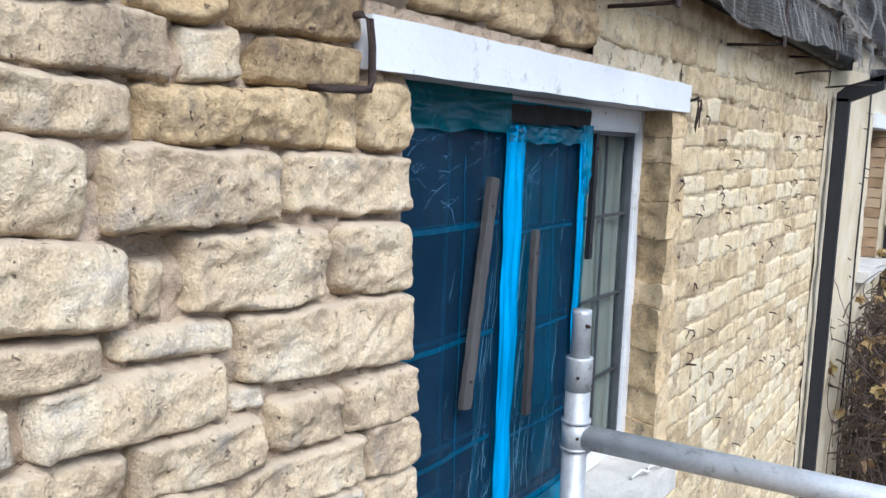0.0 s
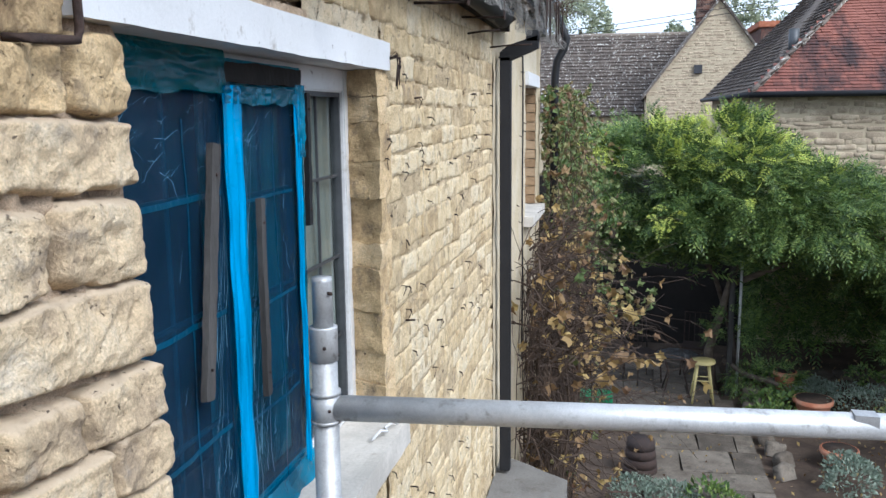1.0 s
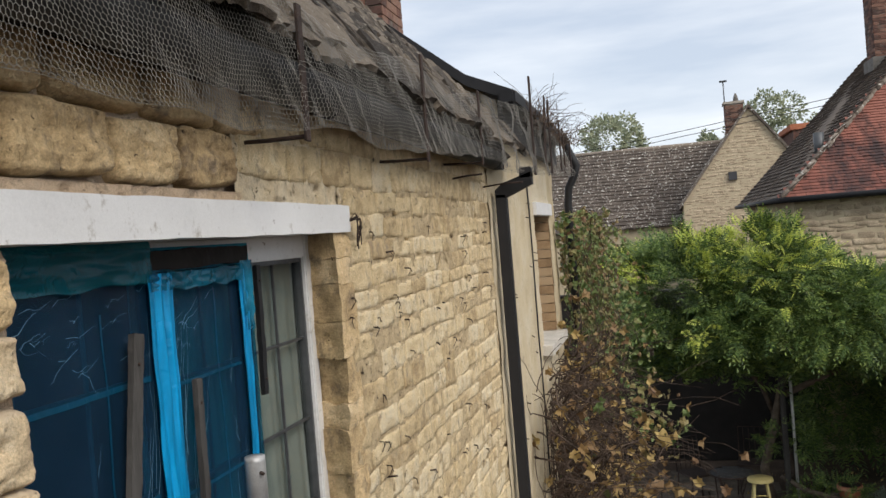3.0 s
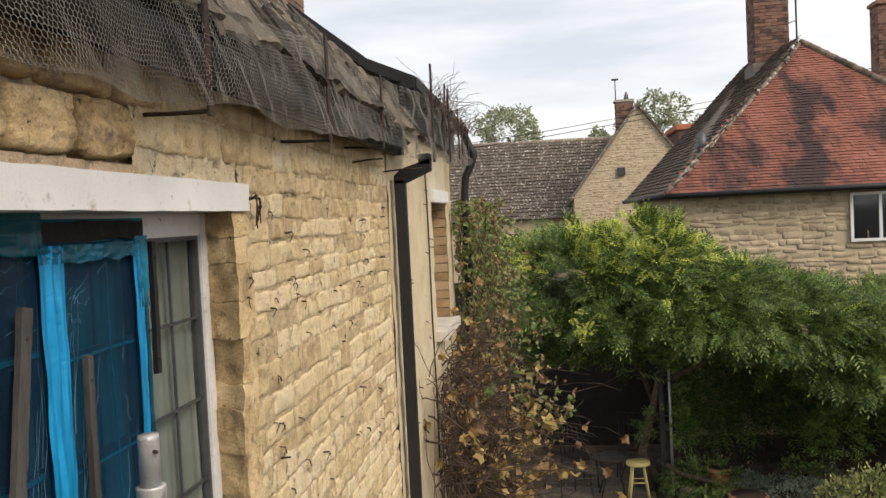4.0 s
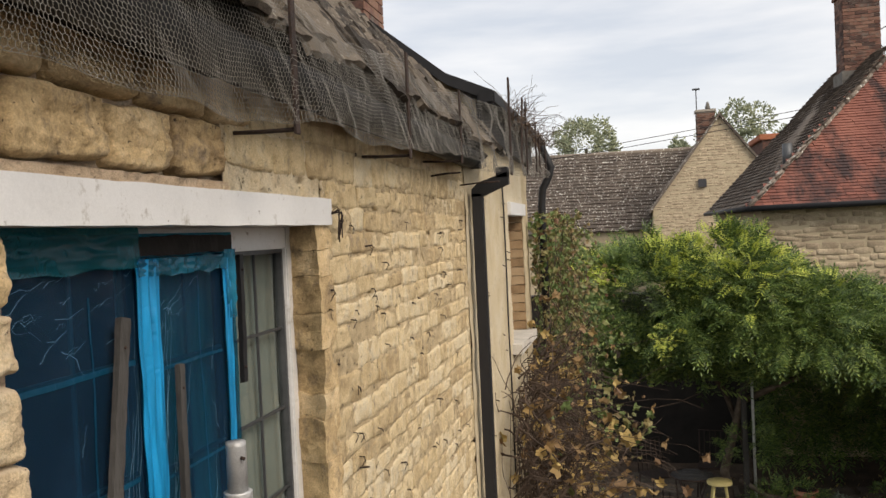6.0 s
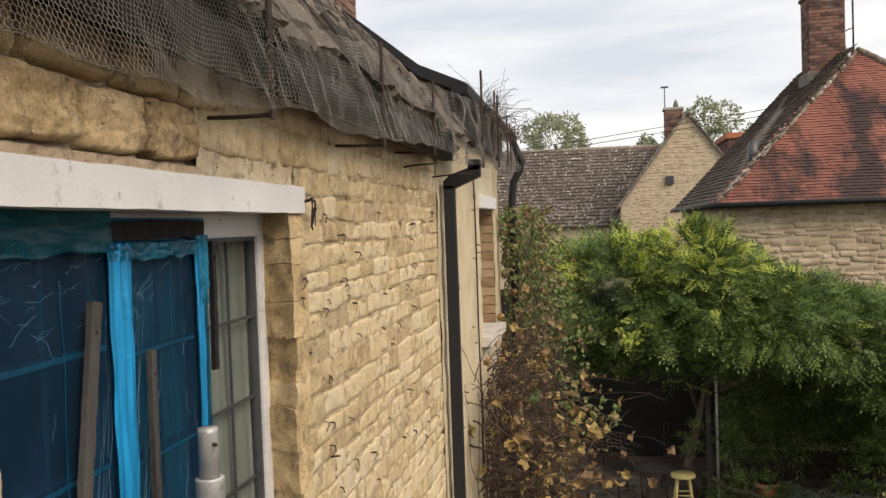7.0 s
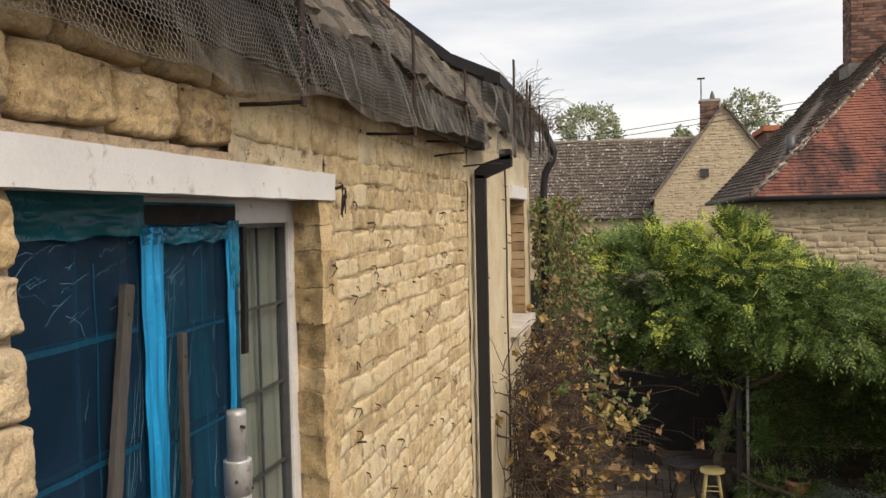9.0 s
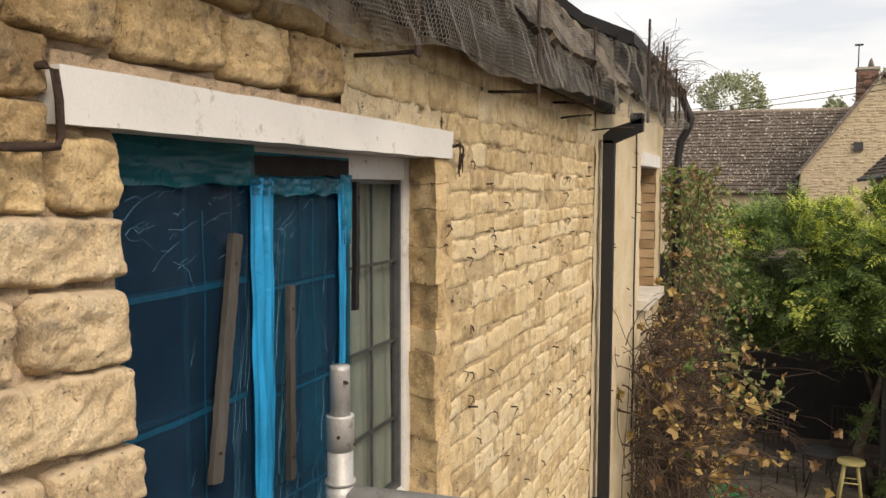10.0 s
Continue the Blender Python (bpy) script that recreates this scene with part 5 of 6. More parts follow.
# withered vine on the wall
vine = thing("withered_vine", label="withered brown vine with curled autumn leaves on the wall", category="vine")
vr = random.Random(5)
twigs, brown, green = [], [], []
for k in range(900):
    y0, z0 = vr.uniform(5.0, 7.3), 0.5 + 2.6 * vr.random() ** 0.7
    p = Vector((vr.uniform(0.02, 0.2), y0, z0))
    reach = 0.2 + 0.8 * vr.random() ** 1.6 * (0.75 if z0 < 1.6 else 1.35 if z0 < 2.7 else 0.6)
    d = Vector((0.5, vr.gauss(-0.1, 0.6), vr.gauss(0.35, 0.7))).normalized()
    pts = [p]
    for i in range(8):
        d = (d + Vector((vr.gauss(0.06, 0.3), vr.gauss(0, 0.32), vr.gauss(-0.12, 0.3)))).normalized()
        p = p + d * reach / 7
        p.x = max(0.02, p.x)
        pts.append(p.copy())
        if i > 2 and vr.random() < 0.13:
            (brown if vr.random() < 0.93 else green).append((p.copy(), d.copy(), vr.uniform(0.05, 0.115)))
    twigs.append(tube_data(pts, vr.uniform(0.003, 0.009), 4, 0.0015))
for k in range(160):
    y0 = vr.uniform(5.2, 8.0)
    p = Vector((vr.uniform(0.02, 0.2), y0, 0.0))
    pts = [p.copy()]
    for i in range(9):
        p = p + Vector((vr.gauss(0.01, 0.05), vr.gauss(0, 0.09), vr.uniform(0.2, 0.42)))
        p.x = max(0.03, min(0.5, p.x))
        pts.append(p.copy())
    twigs.append(tube_data(pts, vr.uniform(0.006, 0.013), 5, 0.002))
tagged(joined("twig_tangle", twigs, M_TWIG, vine), kind="stuff")
for k in range(40):
    brown.append((Vector((vr.gauss(0.66, 0.18), vr.gauss(6.3, 0.35), vr.gauss(2.28, 0.2))), Vector((0.3, -0.8, 0.1)), vr.uniform(0.07, 0.15)))
leaf_cloud("withered_leaves", brown, broad(vr), M_BROWNLEAF, vine)
leaf_cloud("green_leaves", green + [(Vector((vr.gauss(0.75, 0.12), vr.gauss(6.7, 0.2), vr.gauss(2.55, 0.12))), Vector((0.4, -0.7, 0.2)), vr.uniform(0.06, 0.11)) for k in range(40)], broad(vr), M_CLIMBER, vine)

climber = thing("climber", label="green and brown climber hanging at the far wall end", category="climber")
spots = []
for k in range(3000):
    y = vr.uniform(7.0, 9.2)
    z = 4.25 - abs(vr.gauss(0, 0.9)) - 0.25 * abs(noise.noise((y * 2, 0, 0)))
    if z < 1.4:
        continue
    x = 0.02 + abs(vr.gauss(0, 0.22)) * (0.6 + 0.5 * (4.3 - z))
    spots.append(((x, y, z), (0.6, -0.6, 0.1), vr.uniform(0.04, 0.085)))
leaf_cloud("climber_leaves", spots, broad(vr, 3), M_CLIMBER, climber)
tw = []
for k in range(120):
    p = Vector((vr.uniform(0.02, 0.4), vr.uniform(7.0, 9.0), vr.uniform(2.8, 4.2)))
    pts = [p.copy()]
    for i in range(6):
        p = p + Vector((vr.gauss(0.0, 0.05), vr.gauss(0, 0.07), -vr.uniform(0.05, 0.2)))
        p.x = max(0.02, p.x)
        pts.append(p.copy())
    tw.append(tube_data(pts, 0.004, 4, 0.0015))
tagged(joined("stem_tangle", tw, M_TWIG, climber), kind="stuff")
nest = thing("dry_creeper", label="dry leafless creeper tangled over the far gutter", category="creeper")
tw = []
for k in range(150):
    p = Vector((vr.uniform(0.02, 0.25), vr.uniform(4.9, 7.1), 4.75))
    d = Vector((vr.gauss(0.1, 0.4), vr.gauss(0, 0.6), vr.uniform(0.3, 1)))
    pts = [p.copy()]
    for i in range(5):
        d = (d.normalized() + Vector((vr.gauss(0, 0.4), vr.gauss(0, 0.4), vr.gauss(-0.1, 0.3))))
        p = p + d.normalized() * vr.uniform(0.03, 0.09)
        pts.append(p.copy())
    tw.append(tube_data(pts, 0.003, 3, 0.001))
tagged(joined("stem_tangle", tw, M_TWIG, nest), kind="stuff")

# far trees
def far_tree(x, y, top, wide, seed, label):
    r = random.Random(seed)
    t = thing("tree", (x, y, 0), label, "tree", "far trees")
    tube("trunk", [(0, 0, 0), (0.1, 0, top * 0.4), (0, 0.1, top * 0.75)], 0.3, M_BARK, t, 8, 0.1)
    bl = [(r.gauss(0, wide * 0.3), r.gauss(0, wide * 0.25), top * r.uniform(0.62, 0.86), wide * r.uniform(0.25, 0.42), wide * 0.35, top * r.uniform(0.08, 0.14)) for k in range(9)]
    leaf_cloud("crown", [(p, d, r.uniform(0.16, 0.34)) for p, d, _ in on_blobs(r, bl, 5200, -0.8, 0.6)], simple_leaf(r), M_HAZYTREE, t)


far_tree(-1.9, 62, 12.9, 4.6, 31, "far broad green tree above the barn roof")
far_tree(4.6, 64, 11.0, 2.0, 32, "small far tree behind the brick chimney")
far_tree(9.6, 60, 12.9, 3.6, 33, "tall far willow-like tree behind the gable")

# ---- garden things ----
def slab_piece(w, d, seed):
    bm = rough_box(-w / 2, w / 2, -d / 2, d / 2, -0.03, 0.03, 0.2, 0.006, 4)
    me = bpy.data.meshes.new("paving_slab")
    bm.to_mesh(me)
    bm.free()
    me.materials.append(M_PAVING)
    return me


pav = thing("pavement", label="worn grey paving slabs of the garden path", category="paving", kind="structure")
pr = random.Random(9)
y = 6.6
k = 0
while y < 13.6:
    d = pr.choice((0.42, 0.52, 0.62))
    x0, x1 = (1.0, 2.35) if y < 10.4 else (0.15, 2.3)
    x = x0
    while x < x1 - 0.15:
        w = min(pr.choice((0.44, 0.58, 0.68)), x1 - x)
        ob = new("paving_slab", slab_piece(w - 0.018, d - 0.018, k))
        ob.parent = pav
        ob.location = (x + w / 2, y + d / 2, pr.uniform(0.0, 0.012))
        ob.rotation_euler = (pr.uniform(-0.012, 0.012), pr.uniform(-0.012, 0.012), pr.uniform(-0.04, 0.04))
        x += w
        k += 1
    y += d
for k in range(14):
    ob = new("paving_slab", slab_piece(pr.uniform(0.3, 0.6), pr.uniform(0.25, 0.45), k))
    ob.parent = pav
    ob.location = (3.1 + (k % 5) * 0.55 + pr.uniform(-0.06, 0.06), 12.3 + (k // 5) * 0.42 + pr.uniform(-0.05, 0.05), 0.02)
    ob.rotation_euler = (0, 0, pr.uniform(-0.3, 0.3))
for k in range(9):
    st = part("edging_stone", stone_mesh("edging_stone", 0.24, 0.16, 0.08, 300 + k, M_PAVING, 6, 5, 4, 0.03, 0.04, 0.18), M_PAVING)
    tagged(st, "rough limestone edging block beside the path", "stone", "edging stones")
    st.matrix_world = Matrix.Translation((2.55 + pr.uniform(-0.05, 0.05), 9.3 + k * 0.33, 0.07)) @ Matrix.Rotation(pr.uniform(0, 3), 4, "Z") @ Matrix.Rotation(-1.2, 4, "Y")

stool = thing("stool", (1.88, 11.62, 0.03), "yellow-painted round wooden stool on the paving", "stool")
tube("seat", [(0, 0, 0.555), (0, 0, 0.56), (0, 0, 0.585), (0, 0, 0.59)], 0.165, M_YELLOW, stool, 24, 0.16)
for k in range(4):
    a = math.pi / 4 + k * math.pi / 2
    tube("leg", [(0.10 * math.cos(a), 0.10 * math.sin(a), 0.56), (0.2 * math.cos(a), 0.2 * math.sin(a), 0)], 0.017, M_YELLOW, stool, 8, 0.014)
    b = a + math.pi / 2
    h = 0.25 if k % 2 else 0.32
    q = 0.10 + 0.10 * (0.56 - h) / 0.56
    tube("rung", [(q * math.cos(a), q * math.sin(a), h), (q * math.cos(b), q * math.sin(b), h)], 0.009, M_YELLOW, stool, 6)

tab = thing("garden_table", (1.55, 11.9, 0.03), "small dark wrought metal garden table", "table")
tube("rim", [(0.3 * math.cos(a * math.pi / 12), 0.3 * math.sin(a * math.pi / 12), 0.58) for a in range(25)], 0.012, M_IRON, tab, 6)
for k in range(9):
    c = -0.27 + k * 0.0675
    w = math.sqrt(max(0, 0.09 - c * c))
    tube("top_bar", [(-w, c, 0.58), (w, c, 0.58)], 0.008, M_LEAD, tab, 5)
for k in range(4):
    a = math.pi / 4 + k * math.pi / 2
    tube("leg", [(0.27 * math.cos(a), 0.27 * math.sin(a), 0.58), (0.15 * math.cos(a), 0.15 * math.sin(a), 0.3), (0.26 * math.cos(a), 0.26 * math.sin(a), 0)], 0.012, M_IRON, tab, 6)


def garden_chair(x, y, turn):
    c = thing("garden_chair", (x, y, 0.03), "dark metal garden chair in the shade", "chair", "garden chairs")
    part("seat", box(-0.2, 0.2, -0.2, 0.2, 0.42, 0.45, 0.008), M_IRON, c)
    for sx in (-1, 1):
        for sy in (-1, 1):
            tube("leg", [(0.18 * sx, 0.18 * sy, 0.43), (0.2 * sx, 0.2 * sy, 0)], 0.012, M_IRON, c, 6)
    tube("back_frame", [(-0.19, 0.19, 0.43), (-0.19, 0.24, 0.9), (0.19, 0.24, 0.9), (0.19, 0.19, 0.43)], 0.012, M_IRON, c, 6)
    for k in range(4):
        tube("back_bar", [(-0.12 + k * 0.08, 0.2, 0.45), (-0.12 + k * 0.08, 0.24, 0.88)], 0.007, M_IRON, c, 5)
    c.matrix_world = pose(x, y, 0.03, 0, 0, turn)


garden_chair(1.1, 12.4, 30)
garden_chair(1.9, 12.9, -10)


def flower_pot(x, y, z, r, h, label):
    p = thing("flower_pot", (x, y, z), label, "pot", "flower pots")
    a, b = sheet(20, 6, lambda u, v: ((r * (0.72 + 0.28 * v)) * math.cos(2 * math.pi * u), (r * (0.72 + 0.28 * v)) * math.sin(2 * math.pi * u), h * v))
    ob = part("pot_body", mesh_from("pot_body", a, b, M_TERRACOTTA, True), M_TERRACOTTA, p)
    ob.modifiers.new("wall", "SOLIDIFY").thickness = 0.015
    tube("rim", [(0, 0, h - 0.05), (0, 0, h - 0.049), (0, 0, h - 0.005)], r * 1.05, M_TERRACOTTA, p, 20)
    tube("soil", [(0, 0, h - 0.01), (0, 0, h + 0.002)], r * 0.95, M_SOIL, p, 20)


flower_pot(3.02, 12.0, 0.15, 0.15, 0.26, "small terracotta pot raised in the bed")
flower_pot(3.25, 11.3, 0.0, 0.24, 0.26, "wide terracotta pot beside the silver shrub")
flower_pot(3.2, 9.75, 0.0, 0.2, 0.2, "terracotta pot half hidden by the guard rail")
jug = thing("ribbed_pot", (0.98, 9.15, 0), "dark brown ribbed chimney pot on the soil", "pot")
for k in range(4):
    tube("ring", [(0, 0, 0.1 * k), (0, 0, 0.1 * k + 0.05), (0, 0, 0.1 * k + 0.1)], 0.2 - 0.012 * k, M_IRON, jug, 18, 0.185 - 0.012 * k)
crate = thing("plastic_crate", (0.45, 10.9, 0), "green plastic crate behind the withered vine", "crate")
part("crate_body", rough_box(-0.22, 0.22, -0.18, 0.18, 0, 0.3, 0.1, 0.004), M_GREENPLASTIC, crate)

sr = random.Random(13)
for x, y, w, h in ((3.15, 9.0, 0.38, 0.34), (3.95, 11.7, 0.6, 0.34), (3.4, 11.9, 0.35, 0.25), (1.05, 8.35, 0.45, 0.22)):
    sh = thing("silver_shrub", (x, y, 0), "low mound of silver-green cotton lavender", "shrub", "silver shrubs")
    bl = [(sr.gauss(0, w * 0.35), sr.gauss(0, w * 0.35), h * 0.45, w * 0.6, w * 0.6, h * 0.6) for k in range(5)]
    leaf_cloud("foliage", [(p, d, sr.uniform(0.03, 0.06)) for p, d, _ in on_blobs(sr, bl, 1500, -0.1, 0.8)], simple_leaf(sr), M_SILVER, sh)
for x, y, w, h in ((4.3, 9.7, 0.62, 1.05), (5.1, 9.9, 0.7, 1.25)):
    sh = thing("variegated_shrub", (x, y, 0), "yellow-edged variegated shrub in the bed", "shrub", "variegated shrubs")
    bl = [(sr.gauss(0, w * 0.35), sr.gauss(0, w * 0.3), h * sr.uniform(0.4, 0.7), w * 0.5, w * 0.5, h * 0.4) for k in range(6)]
    leaf_cloud("foliage", [(p, d, sr.uniform(0.04, 0.075)) for p, d, _ in on_blobs(sr, bl, 2200, -0.5, 0.7)], simple_leaf(sr), M_VARIEGATED, sh)
for k in range(5):
    x, y = ((2.85, 11.5), (2.6, 10.8), (2.9, 12.4), (1.6, 8.3), (4.4, 12.6))[k]
    sh = thing("bed_plant", (x, y, 0), "low dark green bedding plant", "plant", "bed plants")
    bl = [(sr.gauss(0, 0.1), sr.gauss(0, 0.1), 0.12, 0.25, 0.25, 0.16) for i in range(3)]
    leaf_cloud("foliage", [(p, d, sr.uniform(0.05, 0.09)) for p, d, _ in on_blobs(sr, bl, 300, -0.1, 0.7)], simple_leaf(sr), M_LEAF, sh)
litter = [((sr.uniform(0.0, 5.5), sr.uniform(6.0, 14.0), 0.02), (0, 0, 1), sr.uniform(0.03, 0.07)) for k in range(1600)]
lt = leaf_cloud("leaf_litter", litter, simple_leaf(sr), M_BROWNLEAF, None)
tagged(lt, "scattered dry leaf litter on the ground", "leaf litter", kind="stuff")

# ---- stones of the cottage wall ----
def lay(y0, y1, z0, z1, mat, proud, seed, fine=True, name="stone", x=0.0, rough=0.007):
    w, h = y1 - y0 - 0.006, z1 - z0 - 0.006
    if fine:
        me = stone_mesh(name, w, h, proud, seed, mat, max(8, int(w / 0.0065)), max(6, int(h / 0.0065)), 15, rough, 0.0105, 0.06, 15)
    else:
        me = stone_mesh(name, w + 0.001, h + 0.005, proud, seed, mat, max(6, int(w / 0.011)), max(6, int(h / 0.011)), 9 + seed * 7 % 11, 0.0036, 0.0072, 0.03, 21)
    ob = new(name, me)
    ob.parent = wall
    ob.location = (x, (y0 + y1) / 2, (z0 + z1) / 2)
    ob.rotation_euler = (rng.uniform(-0.03, 0.03) if fine else rng.uniform(-0.05, 0.05), 0, 0)
    return ob


def quarry_stone(y0, y1, b0, b1, t0, t1, mat=None, proud=None, step=0.0042):
    """A roughly squared walling stone between y0 and y1, its bed going from b0 to b1 and its top from t0 to t1: chipped arrises, a split face and hollows."""
    global seed
    seed += 1
    off = Vector((seed * 3.17, seed * 1.31, seed * 7.7))
    y0, y1, b0, b1, t0, t1 = y0 + 0.004, y1 - 0.004, b0 - 0.004, b1 - 0.004, t0 + 0.004, t1 + 0.004
    w, h = y1 - y0, (t0 + t1 - b0 - b1) / 2
    proud = rng.uniform(0.0, 0.014) if proud is None else proud
    power = rng.uniform(6, 14)
    tilt, lean = rng.uniform(-0.05, 0.05), rng.uniform(-0.08, 0.08)
    nu, nv = max(8, int(w / step)), max(7, int(h / step))
    verts, faces = [], []
    for j in range(nv + 1):
        for i in range(nu + 1):
            u, v = 2 * i / nu - 1, 2 * j / nv - 1
            r = max(abs(u), abs(v), 1e-6)
            k = (abs(u / r) ** power + abs(v / r) ** power + 1e-9) ** (-1 / power)
            su, sv = (u * k + 1) / 2, (v * k + 1) / 2
            y = y0 + w * su
            lo, hi = b0 + (b1 - b0) * su, t0 + (t1 - t0) * su
            z = lo + (hi - lo) * sv
            p = Vector((0, y, z))
            n1, n2 = noise.noise_vector(p * 11 + off), noise.noise_vector(p * 38 + off)
            rim = min(w / 2 * (1 - abs(u)), h / 2 * (1 - abs(v)))
            y += n1.y * 0.007 + n2.y * 0.0035
            z += n1.z * 0.0065 + n2.z * 0.0035
            wear = 0.0085 + 0.006 * noise.noise(p * 16 + off)
            fall = max(0.0, 1 - rim / wear)
            split = noise.noise(Vector((0, y * 9, z * 17)) + off)
            ledge = 0.010 * max(-0.35, min(0.35, split * 2.2)) + 0.004 * abs(noise.noise(Vector((0, y * 22, z * 34)) + off * 1.3))
            scoop = max(0.0, noise.noise(p * 13 + off * 2.1) - 0.28) * 0.030
            x = proud + tilt * (y - (y0 + y1) / 2) + lean * (z - (lo + hi) / 2) - fall**2.0 * 0.022 + ledge - scoop + 0.0050 * noise.noise(p * 30 + off) + 0.0036 * noise.noise(p * 62 + off) + 0.0024 * noise.noise(p * 125 + off)
            verts.append((x, y, z))
    for j in range(nv):
        for i in range(nu):
            a = j * (nu + 1) + i
            faces.append((a, a + 1, a + nu + 2, a + nu + 1))
    ring = list(range(nu + 1)) + [j * (nu + 1) + nu for j in range(1, nv + 1)] + [nv * (nu + 1) + i for i in range(nu - 1, -1, -1)] + [j * (nu + 1) for j in range(nv - 1, 0, -1)]
    base = len(verts)
    verts += [(-0.055, verts[i][1], verts[i][2]) for i in ring]
    faces += [(ring[(k + 1) % len(ring)], ring[k], base + k, base + (k + 1) % len(ring)) for k in range(len(ring))]
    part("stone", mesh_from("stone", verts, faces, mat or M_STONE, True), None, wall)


seed = 0
# courses beside the window, from under the eaves down
for y0, y1, h in ((0.05, 0.33, 0.12), (0.34, 0.62, 0.13), (0.63, 0.825, 0.12)):
    quarry_stone(y0, y1, 4.24, 4.242, 4.24 + h, 4.242 + h, M_STONE_OCHRE)
quarry_stone(0.833, 1.001, 4.239, 4.236, 4.325, 4.336, M_STONE_OCHRE)
quarry_stone(1.006, 1.245, 4.222, 4.231, 4.336, 4.333, M_STONE_OCHRE, 0.012)
quarry_stone(1.252, 1.44, 4.222, 4.228, 4.328, 4.333, M_STONE_OCHRE)
quarry_stone(1.446, 1.66, 4.226, 4.226, 4.334, 4.338, M_STONE_OCHRE)
for y0, y1 in ((0.06, 0.36), (0.37, 0.66), (0.67, 0.86), (0.87, 1.1), (1.11, 1.35), (1.36, 1.6), (1.61, 1.78)):
    quarry_stone(y0, y1, 4.345, 4.345, 4.45, 4.45, M_STONE_OCHRE, step=0.008)
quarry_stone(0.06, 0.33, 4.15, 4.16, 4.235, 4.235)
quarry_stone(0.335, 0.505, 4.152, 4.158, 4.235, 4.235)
quarry_stone(0.513, 0.648, 4.155, 4.152, 4.232, 4.235, M_STONE_OCHRE)
quarry_stone(0.655, 0.892, 4.15, 4.157, 4.236, 4.234, M_STONE_OCHRE)
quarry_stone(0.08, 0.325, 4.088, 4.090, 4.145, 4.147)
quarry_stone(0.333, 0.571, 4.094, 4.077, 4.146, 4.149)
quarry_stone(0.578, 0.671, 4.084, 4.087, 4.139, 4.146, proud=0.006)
quarry_stone(0.680, 0.890, 4.091, 4.095, 4.143, 4.149, M_STONE_OCHRE)
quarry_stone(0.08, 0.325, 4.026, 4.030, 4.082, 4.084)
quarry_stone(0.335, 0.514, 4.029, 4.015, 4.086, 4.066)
quarry_stone(0.521, 0.874, 4.015, 4.015, 4.072, 4.086, M_STONE_OCHRE, 0.008)
quarry_stone(0.881, 1.018, 4.010, 4.004, 4.103, 4.106, M_STONE_OCHRE, 0.002)
quarry_stone(0.10, 0.33, 3.93, 3.935, 4.02, 4.02)
quarry_stone(0.338, 0.466, 3.935, 3.912, 4.022, 4.008)
quarry_stone(0.478, 0.731, 3.920, 3.917, 4.008, 4.007, proud=0.012)
quarry_stone(0.738, 1.020, 3.926, 3.915, 4.003, 3.999, proud=0.006)
quarry_stone(0.10, 0.33, 3.83, 3.831, 3.924, 3.924)
quarry_stone(0.337, 0.514, 3.831, 3.816, 3.924, 3.904, proud=0.012)
quarry_stone(0.520, 0.566, 3.822, 3.818, 3.880, 3.884, proud=-0.004)
quarry_stone(0.583, 0.827, 3.816, 3.803, 3.905, 3.903, proud=0.010)
quarry_stone(0.834, 1.022, 3.806, 3.791, 3.903, 3.902)
quarry_stone(0.344, 0.478, 3.767, 3.769, 3.819, 3.810)
quarry_stone(0.10, 0.338, 3.77, 3.768, 3.822, 3.82)
quarry_stone(0.487, 0.658, 3.776, 3.766, 3.811, 3.800)
quarry_stone(0.665, 1.030, 3.713, 3.675, 3.800, 3.784, proud=0.010)
quarry_stone(0.396, 0.643, 3.702, 3.678, 3.768, 3.760, proud=0.010)
quarry_stone(0.10, 0.385, 3.70, 3.70, 3.76, 3.758)
quarry_stone(0.650, 0.718, 3.684, 3.673, 3.712, 3.703, proud=-0.004)
quarry_stone(0.716, 0.860, 3.610, 3.599, 3.686, 3.671)
quarry_stone(0.863, 1.034, 3.600, 3.589, 3.671, 3.667)
quarry_stone(0.10, 0.34, 3.645, 3.65, 3.694, 3.694)
quarry_stone(0.348, 0.502, 3.646, 3.617, 3.694, 3.681)
quarry_stone(0.504, 0.710, 3.617, 3.599, 3.681, 3.666)
quarry_stone(0.36, 0.655, 3.545, 3.543, 3.636, 3.592)
quarry_stone(0.663, 0.905, 3.543, 3.516, 3.595, 3.591)
quarry_stone(0.911, 1.042, 3.512, 3.500, 3.594, 3.585)
quarry_stone(0.40, 0.66, 3.45, 3.45, 3.538, 3.538)
quarry_stone(0.668, 0.908, 3.44, 3.44, 3.535, 3.510)
quarry_stone(0.915, 1.045, 3.432, 3.423, 3.506, 3.495)
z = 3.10
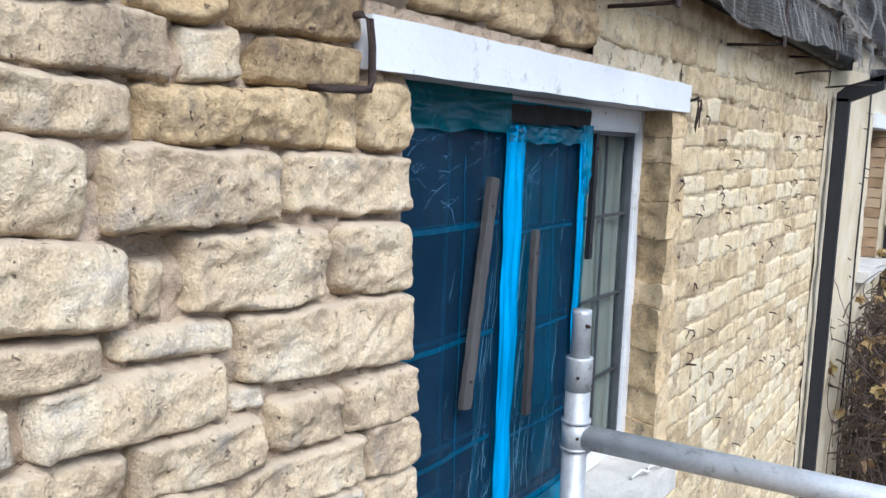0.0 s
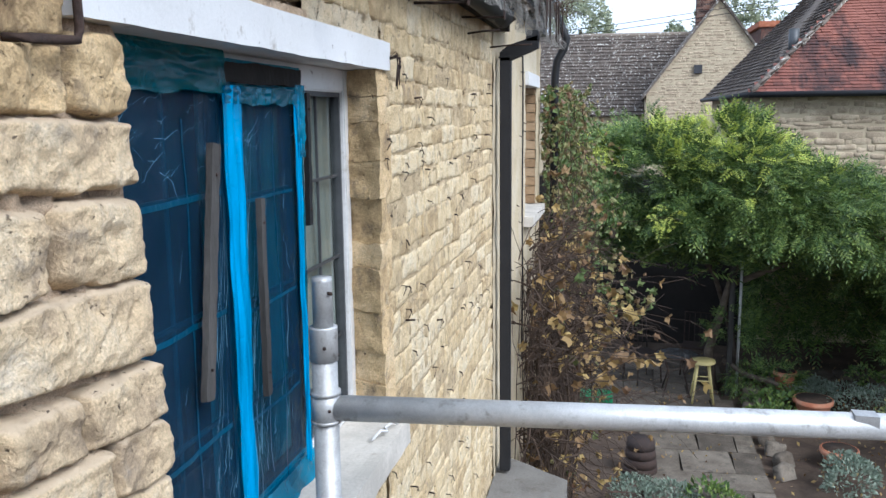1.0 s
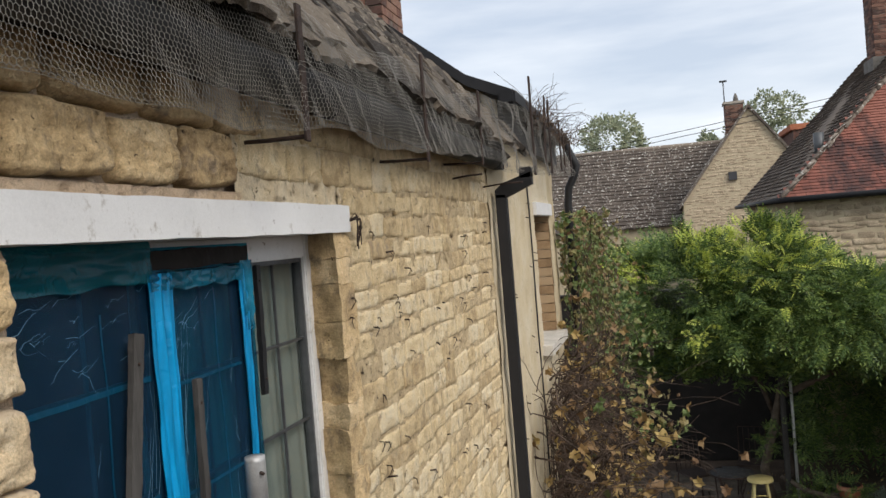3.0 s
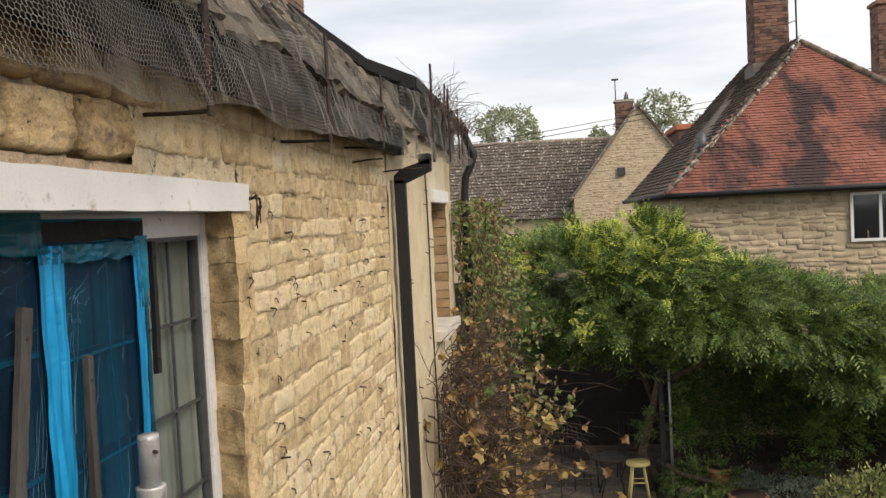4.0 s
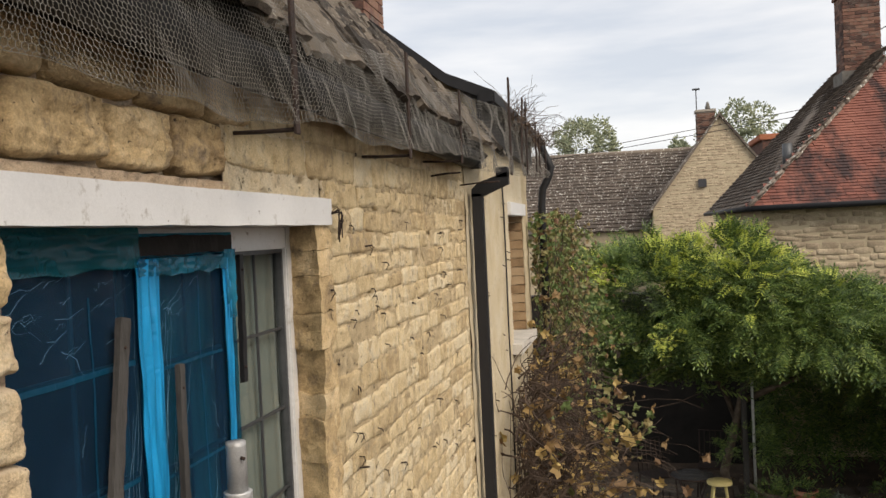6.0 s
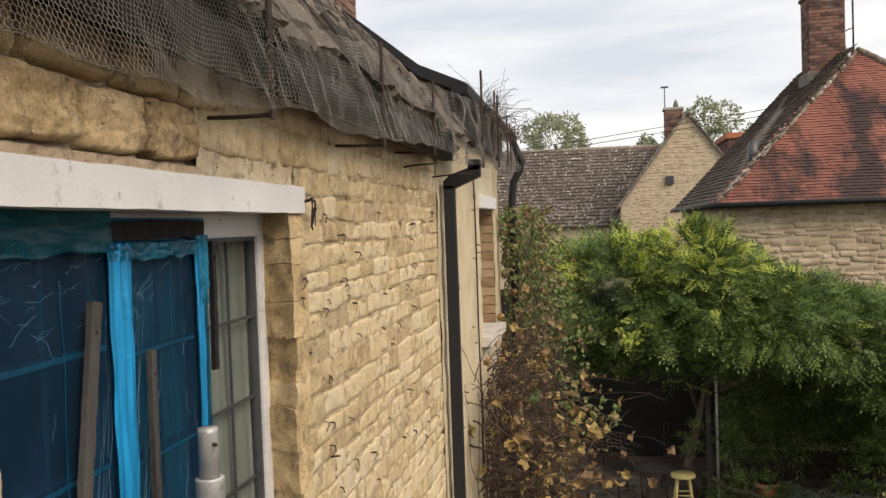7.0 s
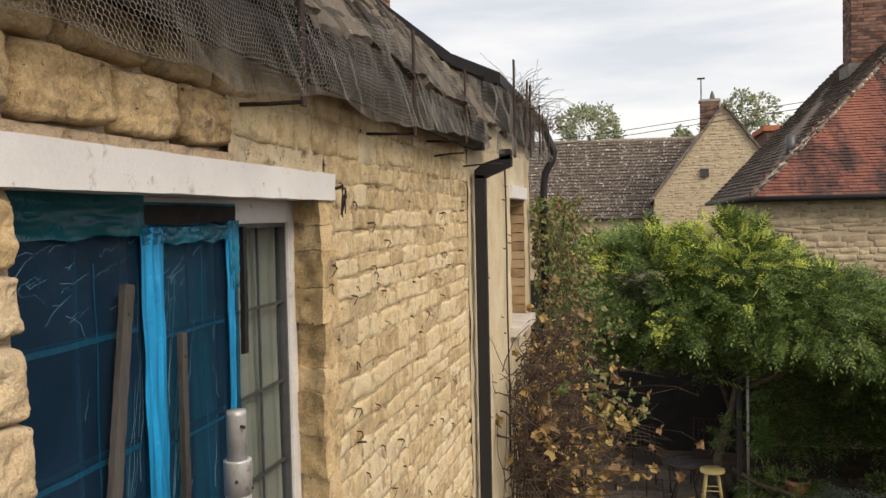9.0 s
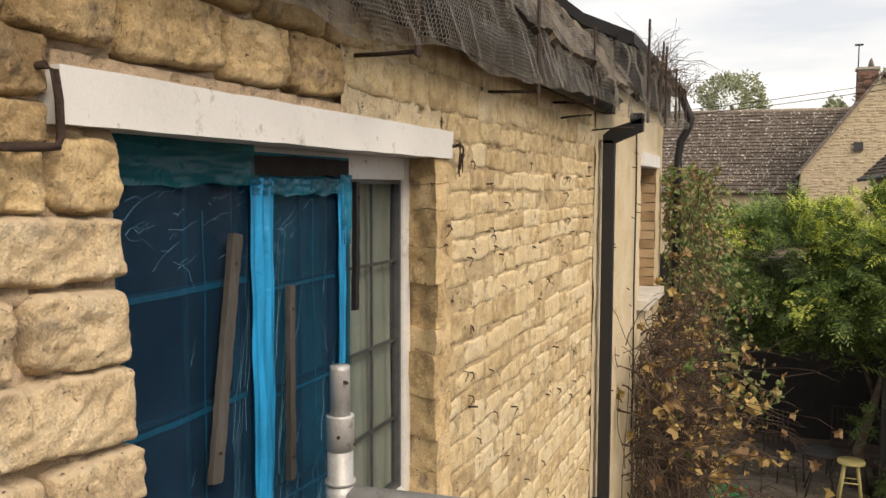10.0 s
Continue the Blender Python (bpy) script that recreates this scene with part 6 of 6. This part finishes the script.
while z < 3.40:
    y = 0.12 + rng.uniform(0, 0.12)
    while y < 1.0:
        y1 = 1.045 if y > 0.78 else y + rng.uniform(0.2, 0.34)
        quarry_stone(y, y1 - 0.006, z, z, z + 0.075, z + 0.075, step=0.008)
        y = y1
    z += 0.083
# broken packing under the eaves course
y = 0.92
while y < 1.5:
    w = rng.uniform(0.03, 0.10)
    if rng.random() < 0.75:
        lay(y, y + w, 4.200, rng.uniform(4.212, 4.224), M_STONE_OCHRE, rng.uniform(-0.03, -0.008), 600 + y, rough=0.008, name="packing_stone")
    y += w + 0.004
# coursed stones between the window and the downpipe
z = 2.1
while z < 4.44:
    hgt = rng.uniform(0.055, 0.098) if z < 4.2 else rng.uniform(0.1, 0.13)
    y = 2.262 if z < 4.12 or z > 4.22 else 2.295
    if z > 4.2:
        y = 1.68 if z < 4.32 else 1.8
    while y < 4.34:
        w = rng.uniform(0.09, 0.27) if z < 4.2 else rng.uniform(0.12, 0.26)
        y1 = min(y + w, 4.36)
        if 4.36 - y1 < 0.06:
            y1 = 4.36
        seed += 1
        lay(y, y1, z + rng.uniform(-0.009, 0.009), min(z + hgt, 4.46) + rng.uniform(-0.009, 0.009), M_STONE_MID, rng.uniform(-0.0005, 0.0035) if rng.random() < 0.93 else -0.012, seed, False)
        y = y1
    z += hgt
z = 2.3
while z < 3.06:
    hgt = rng.uniform(0.06, 0.1)
    y = 1.05
    while y < 2.19:
        y1 = min(2.2, y + rng.uniform(0.12, 0.28))
        seed += 1
        lay(y, y1, z, min(z + hgt, 3.08), M_STONE_MID, rng.uniform(0.0, 0.009), seed, False)
        y = y1
    z += hgt
# stones of the window's reveal, in a darker ochre that paints its shade
z = 3.15
while z < 4.12:
    hgt = min(rng.uniform(0.07, 0.13), 4.124 - z)
    if 4.124 - z - hgt < 0.04:
        hgt = 4.124 - z
    d = rng.uniform(-0.012, 0.010)
    rs = rough_box(-0.10, 0.004 + rng.uniform(-0.004, 0.004), 2.19 + d, 2.30, z + 0.001, z + hgt - 0.001, 0.010, 0.009, 20)
    for v in rs.verts:
        v.co.y -= 0.45 * v.co.x
    part("reveal_stone", rs, M_STONE_OCHRE, wall)
    z += hgt
